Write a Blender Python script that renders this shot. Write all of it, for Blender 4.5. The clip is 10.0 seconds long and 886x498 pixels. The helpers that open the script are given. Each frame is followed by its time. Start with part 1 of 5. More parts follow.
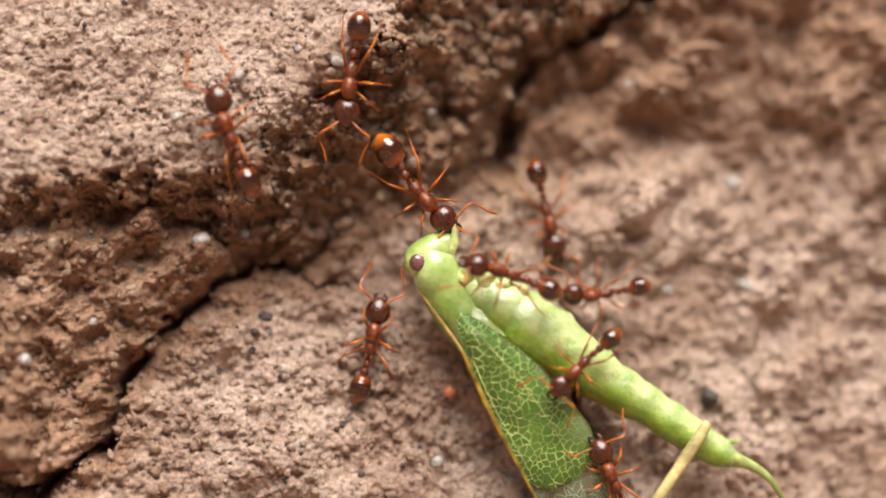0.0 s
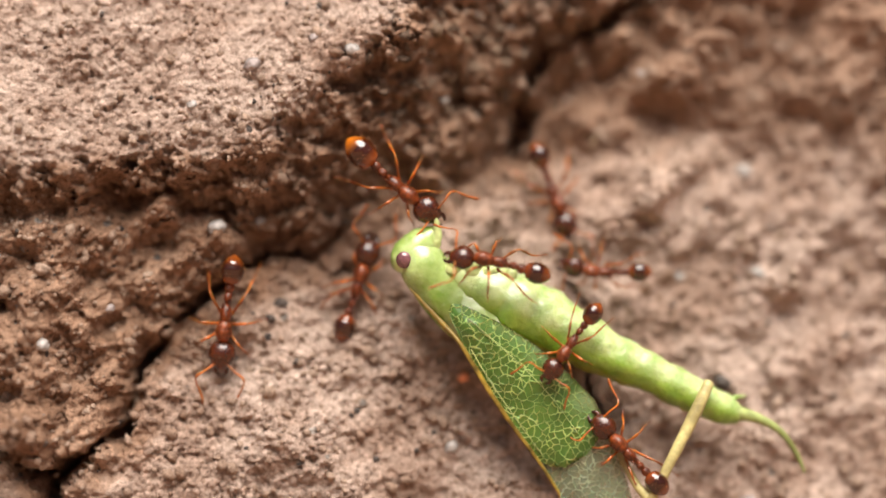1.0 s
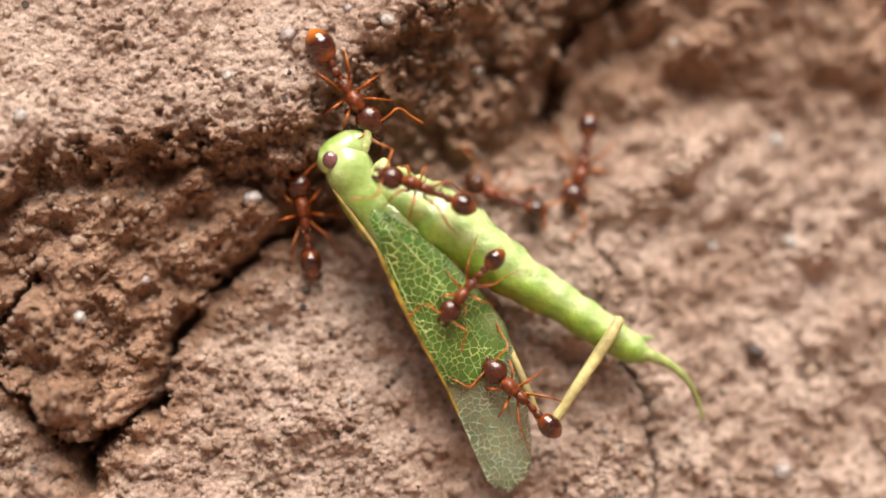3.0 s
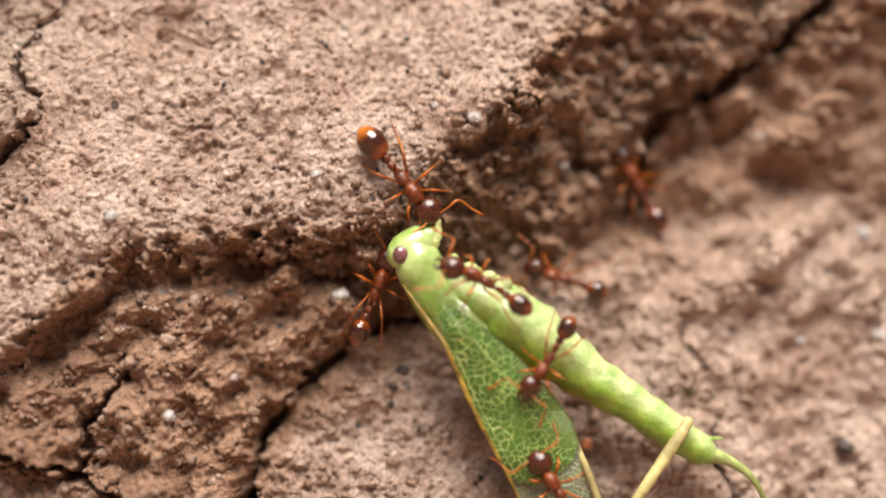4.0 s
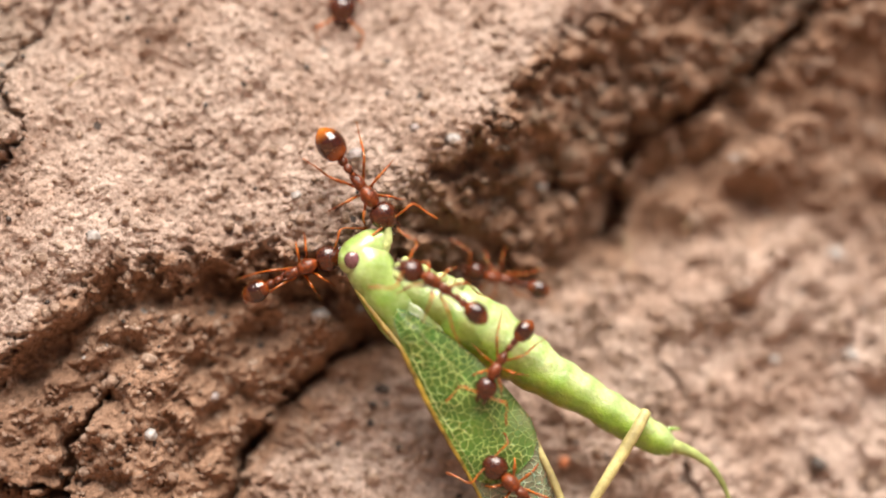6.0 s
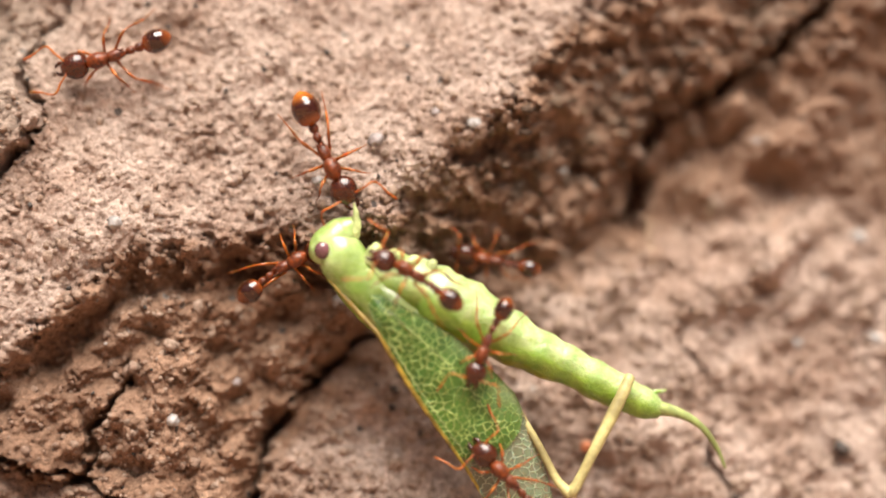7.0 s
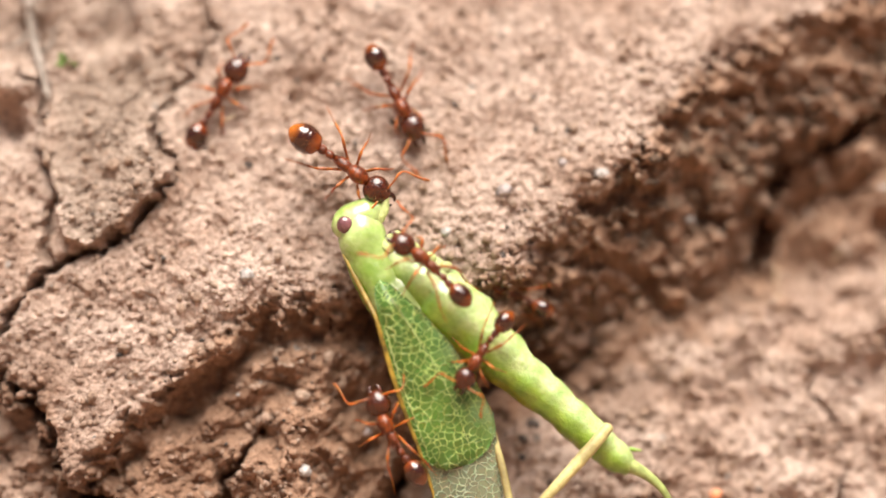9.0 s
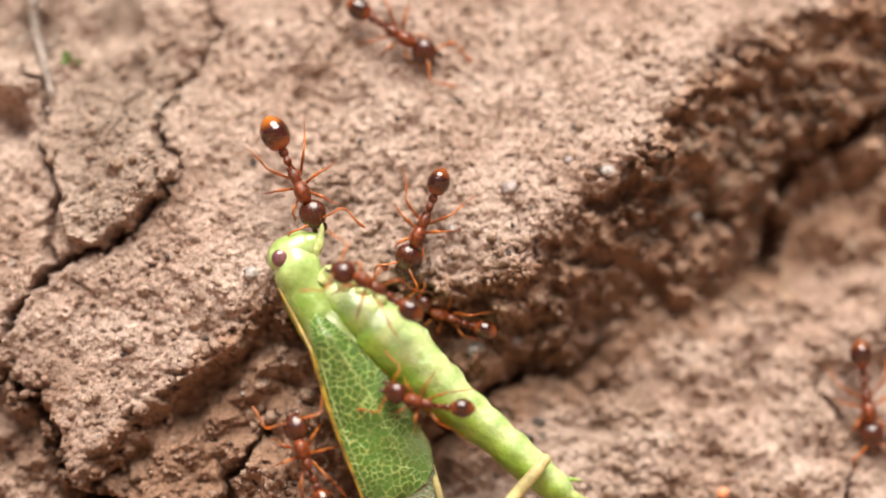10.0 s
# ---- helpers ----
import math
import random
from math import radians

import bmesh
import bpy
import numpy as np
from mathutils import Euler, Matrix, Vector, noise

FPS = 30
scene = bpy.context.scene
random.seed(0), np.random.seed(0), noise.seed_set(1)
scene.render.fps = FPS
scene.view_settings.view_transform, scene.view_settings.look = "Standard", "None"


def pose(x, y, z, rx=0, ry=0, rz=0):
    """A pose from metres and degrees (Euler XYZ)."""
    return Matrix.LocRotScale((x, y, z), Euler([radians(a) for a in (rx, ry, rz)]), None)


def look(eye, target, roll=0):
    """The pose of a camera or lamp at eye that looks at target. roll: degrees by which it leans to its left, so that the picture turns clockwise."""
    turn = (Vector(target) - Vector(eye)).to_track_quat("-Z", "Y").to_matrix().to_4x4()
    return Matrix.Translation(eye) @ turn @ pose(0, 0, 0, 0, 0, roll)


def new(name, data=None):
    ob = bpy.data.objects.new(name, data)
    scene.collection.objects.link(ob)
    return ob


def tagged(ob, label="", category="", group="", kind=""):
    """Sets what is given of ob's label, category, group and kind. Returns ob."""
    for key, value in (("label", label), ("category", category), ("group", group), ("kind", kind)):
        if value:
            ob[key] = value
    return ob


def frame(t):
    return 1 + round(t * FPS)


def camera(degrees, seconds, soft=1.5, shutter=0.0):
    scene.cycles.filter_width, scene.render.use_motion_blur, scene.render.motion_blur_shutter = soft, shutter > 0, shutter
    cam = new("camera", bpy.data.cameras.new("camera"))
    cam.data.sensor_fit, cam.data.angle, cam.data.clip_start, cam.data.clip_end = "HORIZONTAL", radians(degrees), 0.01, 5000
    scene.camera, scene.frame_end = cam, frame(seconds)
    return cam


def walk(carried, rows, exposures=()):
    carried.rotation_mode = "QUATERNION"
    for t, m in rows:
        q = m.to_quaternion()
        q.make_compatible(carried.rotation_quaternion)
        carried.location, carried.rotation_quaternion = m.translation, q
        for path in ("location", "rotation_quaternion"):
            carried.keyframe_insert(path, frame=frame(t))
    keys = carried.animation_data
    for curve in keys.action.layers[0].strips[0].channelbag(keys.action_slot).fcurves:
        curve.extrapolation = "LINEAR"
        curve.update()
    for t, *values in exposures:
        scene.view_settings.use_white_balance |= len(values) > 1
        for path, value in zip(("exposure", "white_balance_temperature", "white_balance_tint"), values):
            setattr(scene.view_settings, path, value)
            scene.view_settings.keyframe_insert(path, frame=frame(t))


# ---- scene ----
cam = camera(24, 10.0, 1.75)
cam.data.dof.use_dof = True
cam.data.dof.focus_distance, cam.data.dof.aperture_fstop = 0.0853, 11


def view(x, y, z, left, up, lean):
    """The camera's pose, in mm round the middle of the bank and degrees."""
    return pose(x / 1000, y / 1000, 0.3 + z / 1000, 90 + up, 0, left) @ pose(0, 0, 0, 0, 0, lean)


walk(cam, [
    (0, view(-2.053, -87.585, -0.572, 0.046, -1.263, 0.555)),
    (0.5, view(-2.071, -88.775, -1.333, 0.070, -0.098, 0.674)),
    (1, view(-2.094, -88.348, -1.651, 0.395, -0.905, 0.487)),
    (1.5, view(-2.307, -88.279, -1.748, 0.414, -1.364, 0.635)),
    (2, view(-2.328, -88.118, -2.005, 0.601, -1.517, 0.664)),
    (2.2, view(-2.281, -87.805, -1.731, 0.626, -2.062, 0.625)),
    (3.3, view(-5.107, -88.434, -1.330, -0.487, -1.619, 0.219)),
    (3.5, view(-5.101, -88.211, -1.102, -0.008, -1.031, 0.085)),
    (4, view(-5.674, -88.300, 0.535, 1.403, -0.516, 0.035)),
    (4.5, view(-7.038, -88.289, 0.121, 0.445, 0.203, 0.107)),
    (5, view(-7.665, -89.174, 0.602, -0.928, 0.569, 0.240)),
    (5.5, view(-6.911, -89.979, 1.217, -0.518, 0.487, 0.361)),
    (6, view(-6.429, -89.238, 1.043, 0.331, -0.286, 0.140)),
    (6.2, view(-6.375, -89.211, 0.994, 0.663, -0.456, 0.092)),
    (7.3, view(-6.114, -89.098, 0.744, 1.298, -0.707, -0.227)),
    (7.5, view(-6.024, -89.037, 0.680, 1.766, -1.108, -0.313)),
    (8, view(-6.254, -88.332, 1.059, 3.778, -2.394, -0.705)),
    (8.2, view(-6.793, -88.648, 1.072, 3.940, -2.585, -0.756)),
    (8.5, view(-7.601, -89.121, 1.090, 3.716, -1.467, -0.698)),
    (9, view(-7.800, -89.649, 1.930, 3.528, 0.111, -0.487)),
    (9.5, view(-7.816, -89.743, 2.336, 3.665, 0.543, -0.504)),
    (10, view(-7.515, -89.234, 2.055, 3.874, -0.026, -0.574)),
], [(0, 0.70), (2, 0.76), (4.5, 0.80), (6, 0.90), (8, 1.0), (8.5, 1.10), (10, 0.90)])

# overcast daylight from above, with a broad soft sun behind thin cloud
SUN_HIGH, SUN_TURN = 62, 10
world = bpy.data.worlds.new("sky")
scene.world = world
world.use_nodes = True
wn = world.node_tree
sky = wn.nodes.new("ShaderNodeTexSky")
sky.sky_type, sky.sun_disc = "NISHITA", False
sky.sun_elevation, sky.sun_rotation = radians(SUN_HIGH), radians(180 + SUN_TURN)
sky.dust_density, sky.air_density = 4.0, 1.0
wn.links.new(sky.outputs[0], wn.nodes["Background"].inputs[0])
wn.nodes["Background"].inputs[1].default_value = 0.028
sun = new("sun", bpy.data.lights.new("sun", "SUN"))
sun.data.energy, sun.data.angle, sun.data.color = 5.0, radians(46), (1.0, 0.93, 0.84)
el, az = radians(SUN_HIGH), radians(SUN_TURN)
toward = Vector((math.sin(az) * math.cos(el), -math.cos(az) * math.cos(el), math.sin(el)))
sun.matrix_world = look(toward * 3 + Vector((0, 0, 0.3)), (0, 0, 0.3))


# ---- materials ----
def material(name):
    mat = bpy.data.materials.new(name)
    mat.use_nodes = True
    nt = mat.node_tree
    return mat, nt, nt.nodes["Principled BSDF"]


def node(nt, kind, **values):
    n = nt.nodes.new(kind)
    for key, value in values.items():
        n.inputs[key].default_value = value
    return n


def ramp(nt, source, stops):
    r = nt.nodes.new("ShaderNodeValToRGB")
    els = r.color_ramp.elements
    while len(els) < len(stops):
        els.new(0.5)
    for e, (p, c) in zip(els, stops):
        e.position, e.color = p, (*c, 1)
    nt.links.new(source, r.inputs[0])
    return r.outputs[0]


def mixed(nt, fac, a, b, blend="MIX"):
    m = nt.nodes.new("ShaderNodeMix")
    m.data_type, m.blend_type = "RGBA", blend
    for sock, v in ((m.inputs["Factor"], fac), (m.inputs["A"], a), (m.inputs["B"], b)):
        if isinstance(v, bpy.types.NodeSocket):
            nt.links.new(v, sock)
        elif isinstance(v, tuple):
            sock.default_value = (*v, 1)
        else:
            sock.default_value = v
    return m.outputs["Result"]


def place_of(nt):
    return nt.nodes.new("ShaderNodeTexCoord").outputs["Object"]


def noise_of(nt, where, scale, detail=4, rough=0.6):
    n = node(nt, "ShaderNodeTexNoise", Scale=scale, Detail=detail, Roughness=rough)
    nt.links.new(where, n.inputs["Vector"])
    return n.outputs[0]


def bumped(nt, b, height, distance, strength=1.0):
    n = node(nt, "ShaderNodeBump", Strength=strength, Distance=distance)
    nt.links.new(height, n.inputs["Height"])
    nt.links.new(n.outputs[0], b.inputs["Normal"])


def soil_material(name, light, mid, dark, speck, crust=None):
    """Dry sandy clay: blotches, grains, dark and pale specks, fine crumbly relief; crust: a pale weather-worn skin over
    part of it, while clay without it also carries shade in its colour.
    """
    mat, nt, b = material(name)
    at = place_of(nt)
    blotch = noise_of(nt, at, 260, 5, 0.62)
    grain = noise_of(nt, at, 3200, 6, 0.75)
    col = ramp(nt, blotch, [(0.39, mid), (0.58, light)])
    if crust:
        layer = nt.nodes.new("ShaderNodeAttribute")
        layer.attribute_name = "weathered_lit"
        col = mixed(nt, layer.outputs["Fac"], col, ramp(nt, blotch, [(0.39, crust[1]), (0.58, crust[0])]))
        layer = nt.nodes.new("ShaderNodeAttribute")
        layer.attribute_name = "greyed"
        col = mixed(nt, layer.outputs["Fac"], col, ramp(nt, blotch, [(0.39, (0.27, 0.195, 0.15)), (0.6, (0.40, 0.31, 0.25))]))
    shade = ramp(nt, grain, [(0.32, (0.45, 0.40, 0.36)), (0.45, (0.90, 0.89, 0.88)), (0.62, (1.18, 1.19, 1.20))])
    col = mixed(nt, 1.0, col, shade, "MULTIPLY")
    stain = ramp(nt, noise_of(nt, at, 95, 3, 0.5), [(0.56, (0, 0, 0)), (0.72, (1, 1, 1))])
    col = mixed(nt, stain, col, dark)
    v = node(nt, "ShaderNodeTexVoronoi", Scale=1500.0)
    nt.links.new(at, v.inputs["Vector"])
    pick = nt.nodes.new("ShaderNodeSeparateColor")
    nt.links.new(v.outputs["Color"], pick.inputs[0])
    few = nt.nodes.new("ShaderNodeMath")
    few.operation = "LESS_THAN"
    few.inputs[1].default_value = 0.035
    nt.links.new(pick.outputs[0], few.inputs[0])
    near = nt.nodes.new("ShaderNodeMath")
    near.operation = "LESS_THAN"
    near.inputs[1].default_value = 0.26
    nt.links.new(v.outputs["Distance"], near.inputs[0])
    both = nt.nodes.new("ShaderNodeMath")
    both.operation = "MULTIPLY"
    nt.links.new(few.outputs[0], both.inputs[0])
    nt.links.new(near.outputs[0], both.inputs[1])
    col = mixed(nt, both.outputs[0], col, mixed(nt, pick.outputs[1], speck, (0.42, 0.36, 0.32)))
    nt.links.new(col, b.inputs["Base Color"])
    b.inputs["Roughness"].default_value = 0.9
    b.inputs["Specular IOR Level"].default_value = 0.25
    # sand grains: each with a tint of its own, standing proud
    sand = node(nt, "ShaderNodeTexVoronoi", Scale=5200.0)
    nt.links.new(at, sand.inputs["Vector"])
    tint = nt.nodes.new("ShaderNodeSeparateColor")
    nt.links.new(sand.outputs["Color"], tint.inputs[0])
    col = mixed(nt, 0.6, col, ramp(nt, tint.outputs[0], [(0.0, (0.50, 0.47, 0.45)), (0.25, (0.9, 0.9, 0.9)), (0.8, (1.05, 1.05, 1.05)), (1.0, (1.45, 1.45, 1.45))]), "MULTIPLY")
    nt.links.new(col, b.inputs["Base Color"])
    both = nt.nodes.new("ShaderNodeMath")
    both.operation = "MULTIPLY_ADD"
    both.inputs[1].default_value = -0.28
    nt.links.new(sand.outputs["Distance"], both.inputs[0])
    nt.links.new(grain, both.inputs[2])
    bumped(nt, b, both.outputs[0], 0.00028, 1.0)
    return mat


# bare clay is darker than its crust, to hold shade of block and cleft
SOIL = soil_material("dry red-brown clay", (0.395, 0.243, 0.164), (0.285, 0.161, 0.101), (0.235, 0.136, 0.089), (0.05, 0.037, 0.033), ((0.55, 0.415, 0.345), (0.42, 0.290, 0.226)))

CRUMB = soil_material("loose clay crumb", (0.46, 0.335, 0.258), (0.35, 0.23, 0.167), (0.28, 0.174, 0.125), (0.05, 0.037, 0.033))
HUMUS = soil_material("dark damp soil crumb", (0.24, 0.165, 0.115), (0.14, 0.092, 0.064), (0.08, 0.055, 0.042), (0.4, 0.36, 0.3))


def plain(name, colour, rough=0.6, vary=0.25, scale=1500.0, bump=0.00003, spec=0.5, **more):
    """One colour, with grain of its own and fine relief."""
    mat, nt, b = material(name)
    at = place_of(nt)
    g = noise_of(nt, at, scale, 4, 0.65)
    low = tuple(c * (1 - vary) for c in colour)
    high = tuple(min(1, c * (1 + vary)) for c in colour)
    broad = ramp(nt, noise_of(nt, at, scale * 0.2, 3, 0.5), [(0.36, (0.62, 0.58, 0.55)), (0.64, (1.35, 1.38, 1.4))])
    nt.links.new(mixed(nt, 1.0, ramp(nt, g, [(0.35, low), (0.65, high)]), broad, "MULTIPLY"), b.inputs["Base Color"])
    b.inputs["Roughness"].default_value = rough
    b.inputs["Specular IOR Level"].default_value = spec
    for key, value in more.items():
        b.inputs[key.replace("_", " ")].default_value = value
    bumped(nt, b, g, bump, 0.9)
    return mat


def gaster_material(name, dark, warm, edge):
    """Glossy cuticle, dark over the middle and warm at both ends, with thin pale rims between its plates."""
    mat, nt, b = material(name)
    at = place_of(nt)
    axes = nt.nodes.new("ShaderNodeSeparateXYZ")
    nt.links.new(at, axes.inputs[0])
    along = node(nt, "ShaderNodeMapRange")
    along.inputs["From Min"].default_value, along.inputs["From Max"].default_value = -0.00146, 0.0001
    nt.links.new(axes.outputs[0], along.inputs["Value"])
    grain = noise_of(nt, at, 6000, 3)
    col = ramp(nt, along.outputs[0], [(0.0, edge), (0.12, edge), (0.42, dark), (0.70, dark), (0.96, warm)])
    col = mixed(nt, 0.4, col, ramp(nt, grain, [(0.3, (0.55, 0.5, 0.5)), (0.7, (1.2, 1.2, 1.2))]), "MULTIPLY")
    nt.links.new(col, b.inputs["Base Color"])
    b.inputs["Roughness"].default_value = 0.2
    b.inputs["Specular IOR Level"].default_value = 0.3
    b.inputs["Coat Weight"].default_value = 0.9
    b.inputs["Coat Roughness"].default_value = 0.05
    bumped(nt, b, grain, 0.00001, 0.4)
    return mat


ANT_HEAD = plain("dark brown ant cuticle", (0.050, 0.0095, 0.0018), 0.26, 0.5, 8000, 0.00003, 0.3, Coat_Weight=0.7, Coat_Roughness=0.06)
ANT_BODY = plain("red-brown ant cuticle", (0.150, 0.029, 0.004), 0.32, 0.7, 6000, 0.00009, 0.3, Coat_Weight=0.4, Coat_Roughness=0.08)
ANT_GASTER = gaster_material("brown ant gaster", (0.030, 0.006, 0.0014), (0.20, 0.040, 0.005), (0.22, 0.050, 0.006))
ANT_AMBER = gaster_material("amber ant gaster", (0.040, 0.0075, 0.0015), (0.26, 0.055, 0.006), (0.50, 0.14, 0.010))
ANT_LEG = plain("amber brown ant leg", (0.34, 0.098, 0.012), 0.34, 0.35, 5000, 0.00001, 0.4, Coat_Weight=0.3, Subsurface_Weight=0.4, Subsurface_Scale=0.0002)
HAIR = plain("fine amber bristle", (0.35, 0.17, 0.06), 0.4, 0.1)
ANT_EYE = plain("black ant eye", (0.008, 0.006, 0.006), 0.2, 0.1)


def green_skin(name, top, side, rough=0.25):
    """Soft waxy green skin, blotched yellow and white, damp enough to shine."""
    mat, nt, b = material(name)
    at = place_of(nt)
    patch = noise_of(nt, at, 480, 4, 0.55)
    fine = noise_of(nt, at, 2600, 5, 0.65)
    col = ramp(nt, patch, [(0.36, side), (0.5, top), (0.66, tuple(min(1, c * 1.3 + 0.09) for c in top))])
    col = mixed(nt, 0.5, col, ramp(nt, fine, [(0.3, (0.72, 0.78, 0.6)), (0.65, (1.1, 1.1, 1.1))]), "MULTIPLY")
    nt.links.new(col, b.inputs["Base Color"])
    b.inputs["Roughness"].default_value = rough
    b.inputs["Coat Weight"].default_value = 0.6
    b.inputs["Coat Roughness"].default_value = 0.15
    b.inputs["Subsurface Weight"].default_value = 0.45
    b.inputs["Subsurface Radius"].default_value = (0.6, 0.9, 0.25)
    b.inputs["Subsurface Scale"].default_value = 0.0006
    bumped(nt, b, fine, 0.00007, 0.7)
    return mat


GREEN_HEAD = green_skin("pale green head", (0.32, 0.42, 0.13), (0.17, 0.28, 0.035))


def belly_material():
    """The abdomen's skin: milky along the back, yellow along the belly, with grass-green rings at the joints."""
    mat, nt, b = material("ringed yellow-green abdomen")
    at = place_of(nt)
    patch = noise_of(nt, at, 520, 4, 0.6)
    fine = noise_of(nt, at, 2600, 5, 0.65)

    def across(direction, low, high):
        dot = nt.nodes.new("ShaderNodeVectorMath")
        dot.operation = "DOT_PRODUCT"
        dot.inputs[1].default_value = direction
        nt.links.new(at, dot.inputs[0])
        r = nt.nodes.new("ShaderNodeMapRange")
        r.inputs["From Min"].default_value, r.inputs["From Max"].default_value = low, high
        nt.links.new(dot.outputs["Value"], r.inputs["Value"])
        wob = nt.nodes.new("ShaderNodeMath")
        wob.operation = "MULTIPLY_ADD"
        wob.inputs[1].default_value = 0.3
        nt.links.new(patch, wob.inputs[0])
        nt.links.new(r.outputs[0], wob.inputs[2])
        return wob.outputs[0]

    rise = across((0.716, 0, 0.698), -0.00120, 0.00090)
    col = ramp(nt, rise, [(0.20, (0.40, 0.30, 0.012)), (0.38, (0.20, 0.31, 0.018)), (0.60, (0.28, 0.42, 0.06)), (0.82, (0.50, 0.58, 0.28))])
    ring = node(nt, "ShaderNodeTexWave", Scale=240.0, Distortion=6.0, Detail=3.0)
    ring.inputs["Detail Scale"].default_value = 300.0
    turn = node(nt, "ShaderNodeMapping", Rotation=(0, radians(-45.7), 0))
    nt.links.new(at, turn.inputs["Vector"])
    nt.links.new(turn.outputs[0], ring.inputs["Vector"])
    band = ramp(nt, ring.outputs[1], [(0.62, (0, 0, 0)), (0.95, (0.6, 0.6, 0.6))])
    col = mixed(nt, band, col, (0.11, 0.25, 0.02))
    col = mixed(nt, 0.6, col, ramp(nt, fine, [(0.32, (0.66, 0.76, 0.45)), (0.62, (1.2, 1.18, 1.2))]), "MULTIPLY")
    nt.links.new(col, b.inputs["Base Color"])
    b.inputs["Roughness"].default_value = 0.3
    b.inputs["Coat Weight"].default_value = 0.55
    b.inputs["Coat Roughness"].default_value = 0.18
    b.inputs["Subsurface Weight"].default_value = 0.45
    b.inputs["Subsurface Radius"].default_value = (0.6, 0.9, 0.25)
    b.inputs["Subsurface Scale"].default_value = 0.0006
    bumped(nt, b, fine, 0.00010, 0.8)
    return mat


GREEN_BELLY = belly_material()
YELLOW_LIMB = plain("straw-yellow leg", (0.42, 0.36, 0.15), 0.45, 0.22, 2500, 0.00005)
YELLOW_EDGE = plain("amber wing edge", (0.27, 0.18, 0.025), 0.4, 0.6, 1400, 0.00005)
CERCUS_SKIN = plain("yellow-green cercus", (0.24, 0.28, 0.09), 0.4, 0.2, 2500, 0.00004)
PALE_FLESH = plain("torn whitish flesh", (0.42, 0.48, 0.19), 0.36, 0.3, 1800, 0.00012)
PURPLE_EYE = plain("purple-brown eye", (0.14, 0.055, 0.06), 0.16, 0.35, 5000, 0.00001, 0.6, Coat_Weight=0.6)


def wing_material(name, vein, cell, see, scale, past):
    """A veined membrane: a net of raised veins over thin cells that let light through."""
    mat, nt, b = material(name)
    at = place_of(nt)
    warp = node(nt, "ShaderNodeTexNoise", Scale=1300.0, Detail=3.0)
    nt.links.new(at, warp.inputs["Vector"])
    add = nt.nodes.new("ShaderNodeVectorMath")
    add.operation = "MULTIPLY_ADD"
    add.inputs[1].default_value = (0.0007, 0.0007, 0.0007)
    nt.links.new(warp.outputs["Color"], add.inputs[0])
    nt.links.new(at, add.inputs[2])
    v = node(nt, "ShaderNodeTexVoronoi", Scale=scale, Randomness=0.9)
    v.feature, v.voronoi_dimensions = "DISTANCE_TO_EDGE", "2D"
    flat = node(nt, "ShaderNodeMapping", Rotation=(radians(90), 0, 0))
    nt.links.new(add.outputs[0], flat.inputs["Vector"])
    nt.links.new(flat.outputs[0], v.inputs["Vector"])
    thin = nt.nodes.new("ShaderNodeMath")
    thin.operation = "MULTIPLY_ADD"
    thin.inputs[1].default_value = 0.22
    nt.links.new(noise_of(nt, at, 1500, 3), thin.inputs[0])
    nt.links.new(v.outputs["Distance"], thin.inputs[2])
    line = ramp(nt, thin.outputs[0], [(0.125, (1, 1, 1)), (0.21, (0, 0, 0))])
    side = nt.nodes.new("ShaderNodeVectorMath")
    side.operation = "DOT_PRODUCT"
    side.inputs[1].default_value = (0.946, 0, 0.324)
    nt.links.new(at, side.inputs[0])
    fade = nt.nodes.new("ShaderNodeMapRange")
    for key, value in (("From Min", 0.0008), ("From Max", 0.0022), ("To Min", 1.0), ("To Max", past)):
        fade.inputs[key].default_value = value
    nt.links.new(side.outputs["Value"], fade.inputs["Value"])
    line = mixed(nt, 1.0, line, fade.outputs[0], "MULTIPLY")
    patch = noise_of(nt, at, 500, 3)
    ground = mixed(nt, ramp(nt, patch, [(0.35, (0, 0, 0)), (0.62, (1, 1, 1))]), cell, tuple(c * 0.62 for c in cell))
    milky = nt.nodes.new("ShaderNodeMapRange")
    for key, value in (("From Min", 0.0009), ("From Max", 0.0032), ("To Min", 0.0), ("To Max", 0.75)):
        milky.inputs[key].default_value = value
    nt.links.new(side.outputs["Value"], milky.inputs["Value"])
    milk = mixed(nt, 1.0, milky.outputs[0], ramp(nt, noise_of(nt, at, 900, 3), [(0.38, (0.1, 0.1, 0.1)), (0.6, (1, 1, 1))]), "MULTIPLY")
    ground = mixed(nt, milk, ground, (0.40, 0.46, 0.27))
    nt.links.new(mixed(nt, line, ground, vein), b.inputs["Base Color"])
    b.inputs["Roughness"].default_value = 0.38
    solid = nt.nodes.new("ShaderNodeMapRange")
    solid.inputs["To Min"].default_value, solid.inputs["To Max"].default_value = see, 1.0
    nt.links.new(line, solid.inputs["Value"])
    nt.links.new(solid.outputs[0], b.inputs["Alpha"])
    b.inputs["Transmission Weight"].default_value = 0.0
    b.inputs["Subsurface Weight"].default_value = 0.3
    b.inputs["Subsurface Scale"].default_value = 0.0003
    bumped(nt, b, line, 0.00012, 0.8)
    return mat


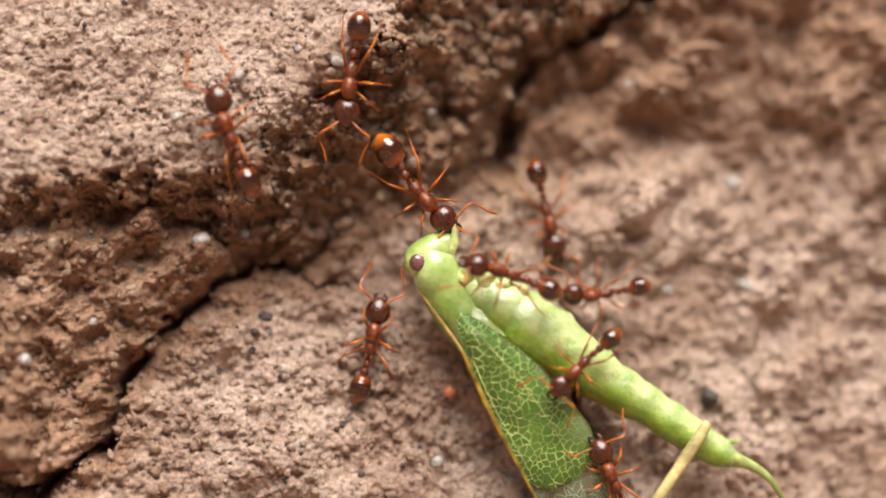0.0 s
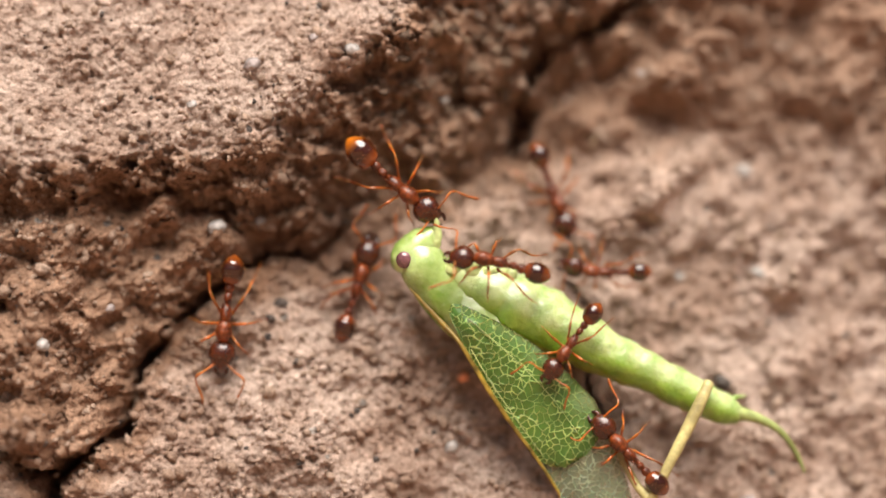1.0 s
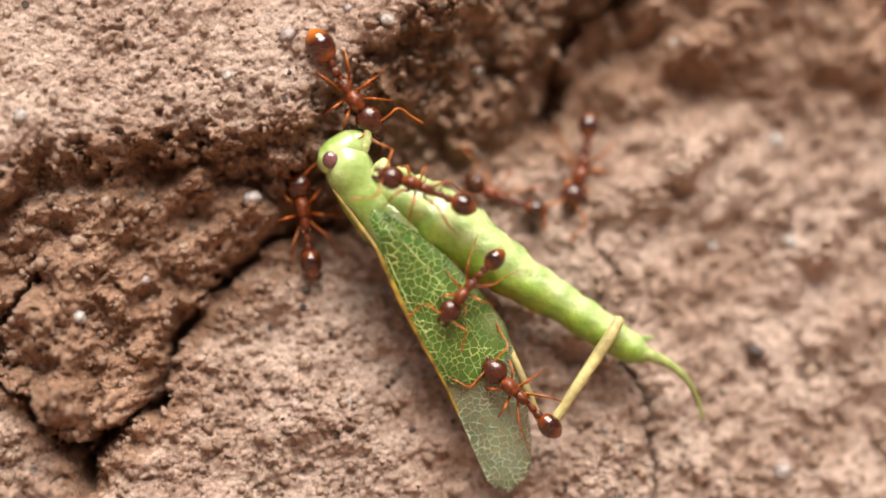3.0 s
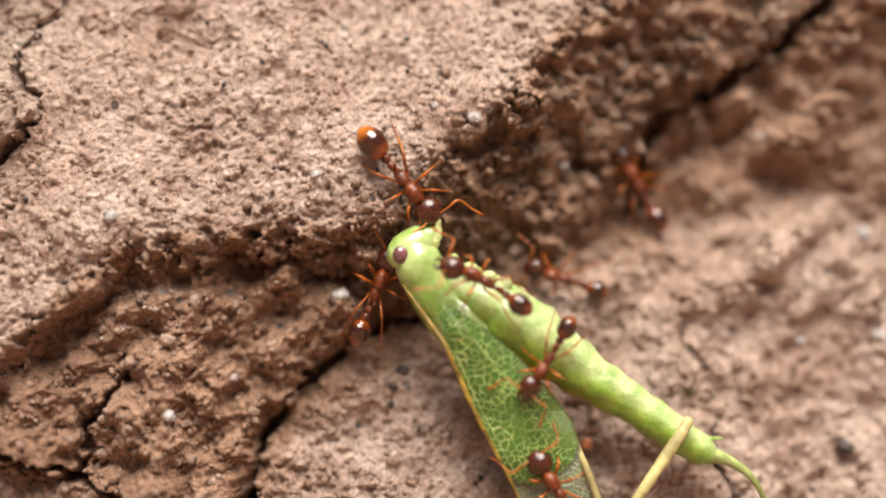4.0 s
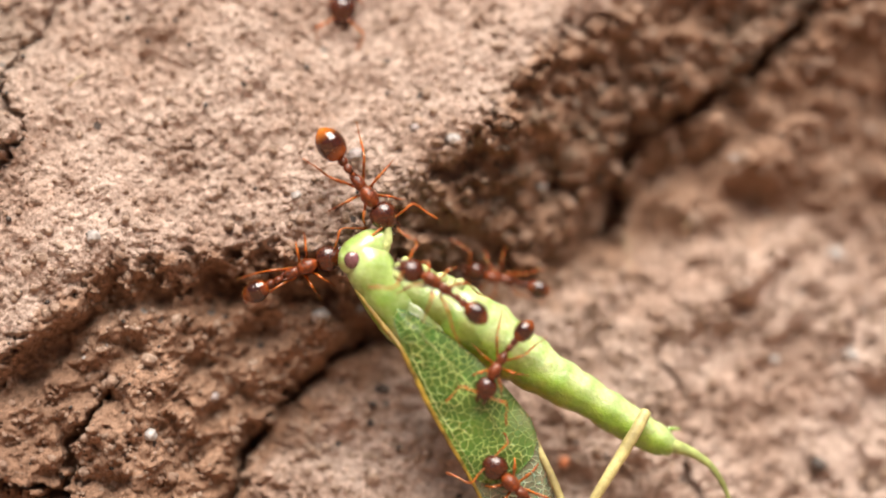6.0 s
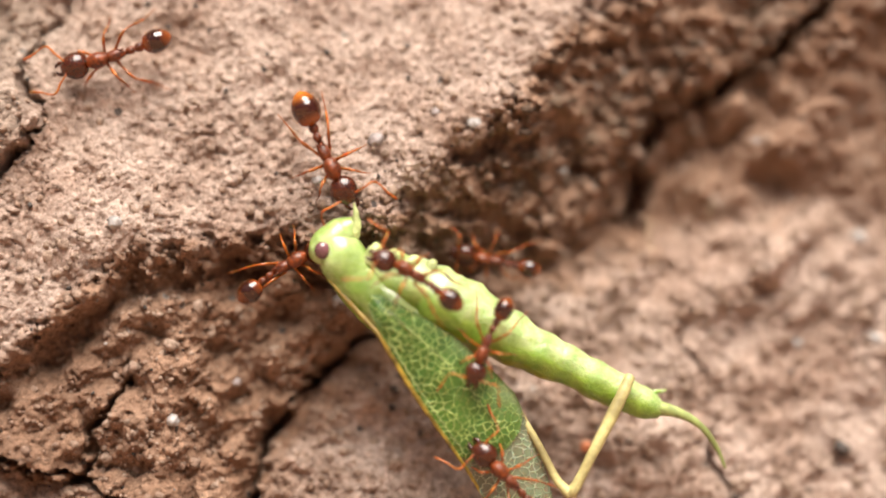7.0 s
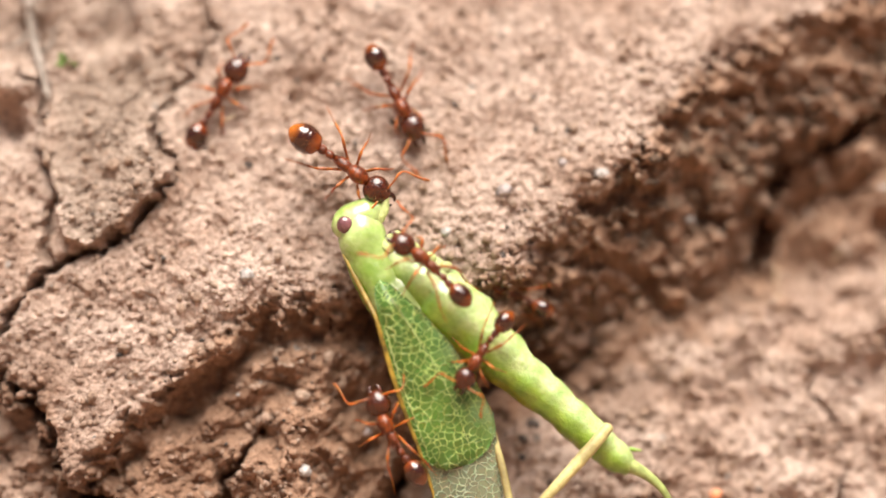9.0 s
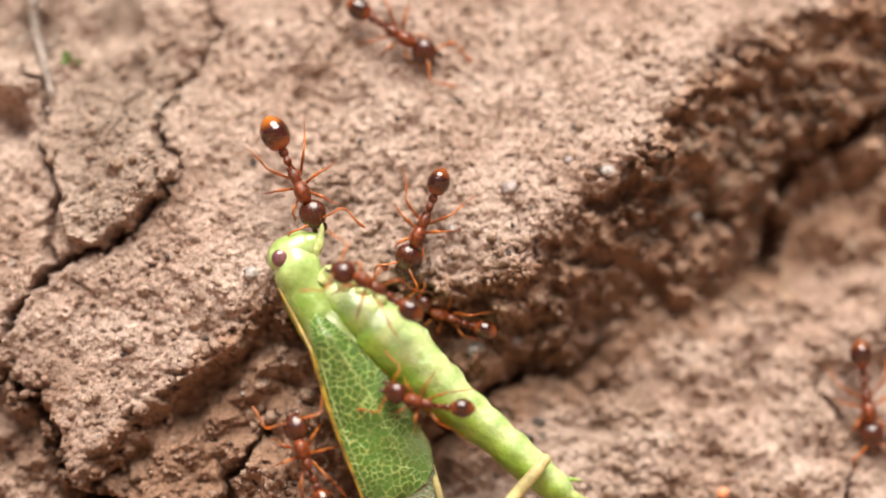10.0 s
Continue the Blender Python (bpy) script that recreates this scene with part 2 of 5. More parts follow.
WING_GREEN = wing_material("green veined forewing", (0.50, 0.62, 0.20), (0.115, 0.235, 0.033), 0.86, 3300.0, 0.25)
WING_PALE = wing_material("pale veined hindwing", (0.50, 0.56, 0.38), (0.27, 0.31, 0.18), 0.62, 3400.0, 0.9)
QUARTZ = plain("milky quartz grain", (0.28, 0.255, 0.24), 0.6, 0.35, 2500, 0.00006, 0.5)
GREY_STONE = plain("grey grit", (0.25, 0.21, 0.20), 0.6, 0.35, 2500, 0.00010)
ORANGE_STONE = plain("orange clay grain", (0.60, 0.24, 0.12), 0.6, 0.25, 2500, 0.00008)
BLACK_BIT = plain("black crumb", (0.045, 0.033, 0.027), 0.6, 0.4, 2500, 0.00010)
ROOT_BARK = plain("grey dry rootlet", (0.27, 0.23, 0.20), 0.85, 0.45, 2200, 0.00012)
MOSS = plain("green moss speck", (0.10, 0.22, 0.03), 0.8, 0.4, 3000, 0.00010)
FIBRE = plain("straw fibre", (0.55, 0.42, 0.27), 0.6, 0.3, 3000, 0.00004)


# ---- the earth bank: a face of crumbling clay, in millimetres round the point (0, 0, 0.3 m) ----
def gradient_noise(x, z, seed):
    """Smooth noise between -1 and 1."""
    rng = np.random.RandomState(seed)
    table, turn = rng.permutation(256), rng.rand(256) * 2 * np.pi
    xi, zi = np.floor(x).astype(int), np.floor(z).astype(int)
    fx, fz = x - xi, z - zi
    u, v = fx * fx * fx * (fx * (fx * 6 - 15) + 10), fz * fz * fz * (fz * (fz * 6 - 15) + 10)

    def corner(i, j):
        a = turn[table[(table[(xi + i) & 255] + zi + j) & 255]]
        return np.cos(a) * (fx - i) + np.sin(a) * (fz - j)

    low = corner(0, 0) * (1 - u) + corner(1, 0) * u
    high = corner(0, 1) * (1 - u) + corner(1, 1) * u
    return 1.5 * (low * (1 - v) + high * v)


def layered(x, z, size, octaves, seed, gain=0.5):
    total, amp = 0.0, 1.0
    for k in range(octaves):
        total = total + amp * gradient_noise(x / size * 2**k + 7.3 * k, z / size * 2**k + 3.1 * k, seed + k)
        amp *= gain
    return total


def clods(x, z, size, seed):
    """Rounded lumps with creases between them: 0 in the creases, 1 on top."""
    rng = np.random.RandomState(seed)
    table, jx, jz = rng.permutation(256), rng.rand(256), rng.rand(256)
    x, z = x / size, z / size
    xi, zi = np.floor(x).astype(int), np.floor(z).astype(int)
    best = np.full(np.shape(x), 9.0)
    for i in (-1, 0, 1):
        for j in (-1, 0, 1):
            h = table[(table[(xi + i) & 255] + zi + j) & 255]
            best = np.minimum(best, (xi + i + jx[h] - x) ** 2 + (zi + j + jz[h] - z) ** 2)
    return 1 - np.minimum(best, 1)


def ease(a, b, v):
    k = np.clip((v - a) / (b - a), 0, 1)
    return k * k * (3 - 2 * k)


def off_line(x, z, line):
    """Distance from a broken line, and how far along it (0 to 1)."""
    best, along, n = np.full(np.shape(x), 1e9), np.zeros(np.shape(x)), len(line) - 1
    for k, ((ax, az), (bx, bz)) in enumerate(zip(line, line[1:])):
        dx, dz = bx - ax, bz - az
        s = np.clip(((x - ax) * dx + (z - az) * dz) / (dx * dx + dz * dz), 0, 1)
        d = np.hypot(x - ax - s * dx, z - az - s * dz)
        along = np.where(d < best, (k + s) / n, along)
        best = np.minimum(best, d)
    return best, along


def inside(x, z, ring):
    """Distance from the border of a patch, positive inside."""
    ring = ring + ring[:1]
    d, _ = off_line(x, z, ring)
    odd = np.zeros(np.shape(x), bool)
    for (ax, az), (bx, bz) in zip(ring, ring[1:]):
        if az != bz:
            odd ^= ((az > z) != (bz > z)) & (x < (bx - ax) * (z - az) / (bz - az) + ax)
    return np.where(odd, d, -d)


SLAB = [(-28.3, -7.6), (-26.4, -5.2), (-24.3, -3.2), (-22.2, -1.5), (-20.8, -0.1), (-18.3, 0.0), (-15.2, 0.4), (-12.6, 0.7), (-10.0, 1.2), (-8.0, 3.0), (-5.4, 5.2),
        (-3.7, 8.0), (-1.9, 9.6), (0.3, 10.8), (3.3, 12.2), (8, 16), (14, 24), (30, 60), (-200, 60), (-200, -3), (-32.0, -2.7), (-30.1, -4.0), (-29.2, -5.4), (-29.0, -6.6)]
LOWER = [(-18.9, -14.2), (-18.4, -13.0), (-17.3, -11.7), (-15.9, -10.8), (-15.7, -9.3), (-15.4, -8.1), (-14.3, -6.9), (-13.0, -5.4), (-11.2, -4.1), (-9.5, -3.6), (-7.8, -3.2), (-6.2, -1.8), (-4.6, -0.9),
         (-2.6, -0.4), (0.3, 0.8), (2.2, 2.4), (3.5, 4.2), (5.2, 5.6), (7.4, 6.8), (12.6, 9.6), (20, 16), (200, 60), (200, -200), (-30, -200), (-20, -17)]
BLOCK = [(-28.0, -8.0), (-26.2, -5.4), (-24.2, -3.4), (-22.0, -1.6), (-20.6, -0.2), (-15.0, 0.3), (-10.0, 1.0), (-8.0, 2.6), (-6.6, 2.0), (-6.8, -0.4), (-7.8, -1.8), (-9.3, -3.2), (-11.1, -3.8),
         (-12.7, -5.0), (-14.2, -6.6), (-15.3, -7.8), (-15.5, -9.3), (-15.8, -10.4), (-17.2, -11.3), (-18.8, -12.1), (-20.3, -11.3), (-20.8, -10.4), (-22.5, -9.4), (-25.7, -8.7)]
FOOT = [(-30.3, -4.2), (-29.4, -5.8), (-29.2, -6.8), (-28.2, -8.4), (-25.7, -9.1), (-22.5, -9.8), (-21.2, -10.7), (-20.7, -11.8), (-19.4, -12.9), (-18.9, -14.3), (-21, -20), (-30, -200), (-200, -200), (-200, -4), (-32.2, -3.0)]
FLAKE = [(-24.4, 5.5), (-25.3, 4.3), (-26.2, 3.1), (-27.7, 2.3), (-29.0, 2.6), (-29.5, 4.8), (-30.3, 6.6), (-29.8, 8.7), (-28.0, 10.5), (-25.2, 10.5), (-24.0, 9.6), (-25.1, 8.1), (-25.5, 7.2)]
# broken lines with their width and depth
CRACKS = [
    ([(-32.0, -2.8), (-30.2, -3.9), (-29.3, -5.4), (-29.0, -6.8), (-28.1, -8.1), (-25.7, -8.8), (-22.5, -9.5), (-21.0, -10.5), (-20.5, -11.6), (-19.1, -12.5), (-18.4, -13.6)], 0.19, 2.4),
    ([(-8.6, -3.0), (-9.8, -3.5), (-11.1, -3.9), (-12.7, -5.0), (-14.2, -6.7), (-15.3, -7.9), (-15.5, -9.3), (-15.8, -10.6), (-17.3, -11.4), (-18.4, -12.3), (-18.8, -13.9)], 0.17, 2.4),
    ([(-22.4, -9.3), (-22.2, -7.4), (-21.0, -5.5), (-20.1, -4.6)], 0.14, 1.2),
    ([(0.3, 0.9), (0.6, 2.4), (0.6, 3.4), (1.7, 5.6), (3.3, 6.4), (4.4, 7.1), (5.5, 7.9), (6.7, 8.5), (8.4, 10.2), (12.0, 14.0)], 0.36, 2.4),
    ([(-24.3, 5.7), (-25.4, 4.1), (-26.3, 2.9), (-27.8, 2.2), (-29.9, 1.3), (-30.6, 0.3), (-31.4, -1.1), (-32.2, -2.4)], 0.17, 1.8),
    ([(-24.4, 5.5), (-25.5, 7.2), (-25.1, 8.1), (-23.7, 9.8), (-23.1, 11.5), (-23.4, 13.6)], 0.09, 0.6),
    ([(-29.8, 1.4), (-29.6, 3.2), (-29.4, 5.0), (-30.3, 6.6), (-30.1, 8.6), (-31.4, 10.0)], 0.12, 0.9),
    ([(2.3, -3.8), (2.9, -4.7), (3.4, -5.5)], 0.12, 0.8),
    ([(3.5, -7.6), (3.6, -9.0), (4.6, -10.5), (4.6, -11.9), (4.6, -13.2), (5.0, -15)], 0.12, 1.0),
    ([(-15.0, -2.2), (-13.4, -1.5), (-12.0, -1.5), (-11.0, -2.6)], 0.07, 0.5),
    ([(-26.0, 9.2), (-27.2, 7.2), (-26.6, 5.6)], 0.05, 0.2),
    ([(-10.2, -3.6), (-8.6, -3.4), (-7.4, -4.2), (-6.0, -4.2)], 0.08, 0.6),
    ([(-8.4, -3.2), (-7.2, -2.8), (-6.9, -1.4)], 0.08, 0.6),
]
# hollows (x, z, radius, depth)
PITS = [(5.9, -1.8, 0.55, 0.8), (0.5, 1.1, 0.6, 1.2), (0.6, 3.0, 0.8, 0.9), (-10.8, -7.6, 0.8, 0.5), (-7.4, -5.4, 0.9, 0.4), (9.1, -9.0, 0.5, 0.6), (-31.0, 11.2, 1.2, 0.8), (-27.4, 11.6, 1.0, 2.0), (-27.6, 13.4, 1.0, 2.0), (-31.6, 7.4, 0.8, 1.3), (-26.2, 9.8, 0.5, 0.5), (10.6, 4.4, 1.2, 0.6)]

# rounded clods wedged in the cleft
BOSSES = [(-3.0, 1.2, 2.0, 0.8), (0.6, 3.6, 1.0, 0.5), (-8.4, -2.3, 1.2, 0.7), (-8.3, -4.2, 1.3, 0.5), (-6.3, -2.1, 0.9, 0.5), (3.0, 7.6, 1.3, 0.8), (-31.6, 9.6, 1.6, 1.0), (-11.8, -2.2, 1.6, 0.7), (7.4, 4.4, 1.5, 0.6), (5.2, 4.0, 1.0, 0.5)]
WEDGE = [(-23.6, -2.6), (-22.0, -1.4), (-19.8, -1.6), (-21.0, -3.4), (-23.4, -5.6), (-26.0, -7.2), (-27.6, -7.0), (-25.8, -4.8)]


def broad_form(x, z):
    """How far the bank stands out towards -y, in mm, without its small crumbs."""
    x, z = np.asarray(x, float), np.asarray(z, float)
    wx = x + 0.26 * layered(x, z, 2.4, 4, 11, 0.6)
    wz = z + 0.26 * layered(x, z, 2.4, 4, 21, 0.6)
    slab = inside(wx, wz, SLAB)
    lower = inside(wx, wz, LOWER)
    block = inside(wx, wz, BLOCK)
    foot = inside(wx, wz, FOOT)
    rag = 0.34 * layered(x, z, 1.1, 4, 141, 0.65)
    slab, lower, block = slab + rag, lower + rag, block + rag
    deep = 0.4 * ease(-18, -24, x) - 0.6 - 1.3 * ease(-14, -5, x) - 1.3 * ease(-6, 1, x) + (0.6 + 0.3 * ease(-14, -6, x)) * layered(x, z, 3.5, 4, 31, 0.6)
    # the slab's face leans back; below it stands the block, to its side the lower slope
    back = np.clip(z, -60, 60)
    top = 3.0 - 0.22 * (np.minimum(back, 6) - 2) - 0.34 * np.maximum(back - 6, 0) - 0.06 * np.clip(x + 12, -12, 40) - 0.7 * ease(1.2, -0.6, slab) + 0.55 * layered(x, z, 8, 3, 41)
    low = -0.2 - 2.5 * ease(-1, 6, z) - 0.22 * (back + 4) - 0.13 * np.clip(x + 3, -30, 30) - 1.0 * ease(2.5, -0.5, lower) + 1.0 * layered((x - z) * 0.55, (x + z) * 0.2, 2.4, 3, 231) * ease(-6, 2, z + 0.4 * x) + 0.65 * layered(x, z, 5, 4, 51, 0.55)
    mid = 0.1 + 0.9 * ease(-12, -19, x) - 0.06 * (back + 4) + 0.7 * ease(0.3, 4.2, -slab) - 0.9 * ease(0.9, -0.2, block) + 0.9 * layered(x, z, 3.0, 4, 61, 0.58)
    mid = mid + 0.5 * layered((x - 0.8 * z) * 0.9, (x + z) * 0.3, 1.4, 3, 251) - 1.3 * ease(-13, -8, x)
    # towards the far side of the flake the block stands almost as far out as the slab
    near = ease(-14.5, -21, x)
    mid = mid + near * (top - 1.0 - 0.5 * ease(2.2, 0.3, -slab) - 0.3 * ease(2, 7, -slab) + 0.7 * layered(x, z, 3.0, 4, 61, 0.58) - mid)
    base = 3.0 - 0.12 * (back + 8) + 0.7 * layered(x, z, 4, 4, 71)
    # over the cleft its face falls away all the way to the edge of the lower slope
    gap = np.maximum(-slab, 0) + np.maximum(-lower, 0)
    wide = 2.4 + (np.clip(gap, 1.4, 6.5) - 2.4) * ease(-15, -8, x)
    # the slab's under side breaks off in ragged ledges
    ledge = (slab + wide) / (wide + 0.3) + 0.22 * layered(x, z, 1.6, 5, 211, 0.62) * ease(0.9, 0.2, slab)
    ledge = ledge + 0.05 * np.sin(ledge * 21 + 3 * layered(x, z, 3, 2, 221)) * ease(0.6, -0.2, slab)
    fall = np.clip(ledge, 0, 1)
    h = deep + (top - deep) * (ease(0, 1, fall) + ease(-14, -8, x) * (0.22 * ease(0.72, 1, fall) + 0.78 * fall - ease(0, 1, fall)))
    tight = ease(-6, -10, x)
    h = np.maximum(h, deep + (low - deep) * ease(-0.6, 0.7, lower + 0.25 * tight))
    h = np.maximum(h, deep + (mid - deep) * ease(-0.7, 0.35, block + 0.3 * tight))
    h = np.maximum(h, deep + (base - deep) * ease(-0.9, 0.2, foot))
    h = h + 0.9 * ease(-0.08, 0.16, inside(wx, wz, FLAKE)) * ease(10.5, 4.5, z)
    h = h - 0.8 * ease(-0.1, 0.9, inside(wx, wz, WEDGE)) * ease(0.3, -1.4, slab)
    for px, pz, r, d in BOSSES:
        h = h + d * np.clip(1 - ((wx - px) ** 2 + 1.6 * (wz - pz) ** 2) / (r * r), 0, 1) ** 0.7
    for px, pz, r, d in PITS:
        h = h - d * np.exp(-(((wx - px) ** 2 + (wz - pz) ** 2) / (r * r)) ** 1.4)
    return h


def bank_form(x, z):
    """The broad form with cracks, clods and crumbs."""
    h = broad_form(x, z)
    wx = x + 0.24 * layered(x, z, 1.0, 4, 81, 0.65)
    wz = z + 0.24 * layered(x, z, 1.0, 4, 91, 0.65)
    slab = ease(-0.4, 1.0, inside(wx, wz, SLAB))
    crumbly = ease(-0.35, 0.5, layered(x, z, 5, 3, 101) + 0.1) * (1 - 0.6 * slab * ease(3, 9, z))
    lumpy = 1 - 0.75 * slab
    chunky = ease(-0.3, 0.6, inside(wx, wz, BLOCK)) + 0.5 * ease(0.4, -0.4, inside(wx, wz, LOWER)) * (1 - slab)
    chunky = np.clip(chunky, 0, 1)
    even = 1 - 0.7 * ease(0.5, 3, inside(wx, wz, LOWER))
    # big clods stand at uneven heights
    step = gradient_noise(np.floor(wx / 2.1 + 0.5 * np.sin(wz)) * 0.77 + 0.31, np.floor(wz / 1.7) * 0.59 + 0.2, 151)
    cleft = ease(0.5, -0.6, inside(wx, wz, LOWER)) * (1 - slab) * ease(0.8, -0.4, inside(wx, wz, BLOCK))
    h = h + cleft * (0.55 * (clods(wx + 1, wz + 2, 1.5, 9) - 0.6) + 0.35 * (clods(wx, wz, 0.7, 10) - 0.6))
    h = h + chunky * 0.35 * (clods(wx + 4, wz - 2, 1.2, 12) - 0.6)
    h = h + lumpy * even * ((0.7 + 0.7 * chunky) * (clods(wx, wz, 2.3, 5) - 0.6) + 0.3 * step)
    h = h + (0.08 + 0.40 * crumbly) * even * (0.10 + 0.90 * lumpy) * (clods(wx + 3, wz, 0.95, 6) - 0.6)
    h = h + (0.03 + 0.15 * crumbly) * even * (0.6 + 0.4 * chunky - 0.25 * slab) * (clods(wx, wz + 5, 0.44, 7) - 0.6)
    h = h + (0.03 + 0.06 * crumbly) * (1 - 0.3 * slab) * (clods(wx + 9, wz + 5, 0.21, 8) - 0.6)
    h = h + 0.32 * layered(x, z, 1.7, 4, 111, 0.6) * (0.5 + 0.5 * lumpy) * (0.5 + 0.5 * even)
    h = h + (0.055 + 0.045 * crumbly) * layered(x, z, 0.34, 3, 241, 0.75)
    # small pits where grains have fallen out
    hole = layered(x, z, 0.55, 3, 161, 0.6) - 0.12 * slab * ease(3, 9, z)
    h = h - (0.10 + 0.16 * crumbly) * ease(0.36, 1.0, hole)
    wx = wx + 0.16 * layered(x, z, 2.6, 3, 171, 0.6)
    wz = wz + 0.16 * layered(x, z, 2.6, 3, 181, 0.6)
    gape = 0.25 + 1.5 * np.clip(layered(x, z, 1.8, 3, 131, 0.6) + 0.35, 0, 1)
    for line, wide, depth in CRACKS:
        d, along = off_line(wx, wz, line)
        thick = wide * gape
        cut = 1 - ease(0.2 * thick, 1.3 * thick + 0.03, d)
        h = h - depth * cut * ease(0.0, 0.06, along) * ease(1.0, 0.94, along)
        # the banks of a crack stand at different heights and crumble
        h = h - 0.35 * np.exp(-((d / (2.2 * wide + 0.15)) ** 2)) * crumbly
    return h


def mesh_of(name, verts, faces, mat, smooth=True):
    me = bpy.data.meshes.new(name)
    me.from_pydata(verts, [], faces)
    me.materials.append(mat)
    if smooth:
        me.polygons.foreach_set("use_smooth", np.ones(len(me.polygons), bool))
    me.update()
    return me


def spread(lo, hi, step, far):
    """Even steps from lo to hi, then ever longer ones out to the far ends."""
    core = list(np.arange(lo, hi + step / 2, step))
    left, right, d = [], [], step
    while core[-1] + sum(right) < far:
        d *= 1.25
        right.append(d)
    out, p = [], core[-1]
    for d in right:
        p += d
        out.append(p)
    inn, p = [], core[0]
    for d in right:
        p -= d
        inn.append(p)
    return np.array(inn[::-1] + core + out)


def build_bank():
    xs, zs = spread(-35, 19, 0.065, 900), spread(-16, 16.5, 0.065, 320)
    zs = zs[zs > -300]
    zs[0] = -300
    gx, gz = np.meshgrid(xs, zs)
    h = bank_form(gx, gz)
    # the bank leans back a little and stays even far from the middle
    y = -h + 0.12 * np.clip(np.abs(gz) - 60, 0, 400) * np.sign(gz)
    co = np.stack([gx, y, gz + 300], -1).reshape(-1, 3) * 0.001
    nx, nz = len(xs), len(zs)
    i = (np.arange(nz - 1)[:, None] * nx + np.arange(nx - 1)[None]).ravel()
    quads = np.stack([i, i + 1, i + nx + 1, i + nx], -1)
    me = bpy.data.meshes.new("earth_bank")
    me.vertices.add(len(co))
    me.vertices.foreach_set("co", co.ravel())
    me.loops.add(quads.size)
    me.loops.foreach_set("vertex_index", quads.ravel())
    me.polygons.add(len(quads))
    me.polygons.foreach_set("loop_start", np.arange(0, quads.size, 4))
    me.polygons.foreach_set("use_smooth", np.ones(len(quads), bool))
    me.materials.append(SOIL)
    me.update(calc_edges=True)
    # the weather-worn skin lies on the slab, the slope and the foot; the clay broken open between them is bare, and its
    # darker colour, there and up the slope, also stands for shade
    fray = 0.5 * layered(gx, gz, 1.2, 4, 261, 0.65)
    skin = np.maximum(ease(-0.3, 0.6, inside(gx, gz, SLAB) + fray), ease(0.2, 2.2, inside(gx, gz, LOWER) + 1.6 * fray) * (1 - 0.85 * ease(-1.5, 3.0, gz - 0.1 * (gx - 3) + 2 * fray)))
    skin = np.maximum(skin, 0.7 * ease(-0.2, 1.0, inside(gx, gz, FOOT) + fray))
    me.attributes.new("weathered_lit", "FLOAT", "POINT").data.foreach_set("value", skin.ravel().astype(np.float32))
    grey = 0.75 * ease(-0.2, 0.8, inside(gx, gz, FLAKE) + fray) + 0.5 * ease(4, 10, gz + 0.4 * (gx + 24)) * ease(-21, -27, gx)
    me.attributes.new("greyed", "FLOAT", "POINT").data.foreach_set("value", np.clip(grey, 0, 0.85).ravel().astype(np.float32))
    ob = new("earth_bank", me)
    return tagged(ob, "crumbling dry red-brown clay bank with deep cracks", "earth bank", kind="structure")


def build_ground():
    # level soil at the foot of the bank, out to the horizon
    n = 40
    xs = np.sinh(np.linspace(-7, 7, n)) * 0.6
    ys = -np.concatenate([[-0.6], np.sinh(np.linspace(0, 7, n - 1)) * 0.6])
    verts = [(x, y, 0.02 * math.sin(x * 1.3 + y) * min(1, abs(y))) for y in ys for x in xs]
    faces = [(j * n + i, (j + 1) * n + i, (j + 1) * n + i + 1, j * n + i + 1) for j in range(n - 1) for i in range(n - 1)]
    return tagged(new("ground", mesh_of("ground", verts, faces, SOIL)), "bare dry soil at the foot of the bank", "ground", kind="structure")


build_bank()
build_ground()


def bank_y(x, z):
    """The y of the bank's face, in mm, at x and z in mm."""
    return -float(broad_form(np.array([x]), np.array([z]))[0])


# ---- things ----
MM = 0.001


def part(name, me, parent, label="", at=None):
    """One mesh object under a thing or a part."""
    ob = new(name, me)
    ob.parent = parent
    if at is not None:
        ob.matrix_basis = at
    return tagged(ob, label)


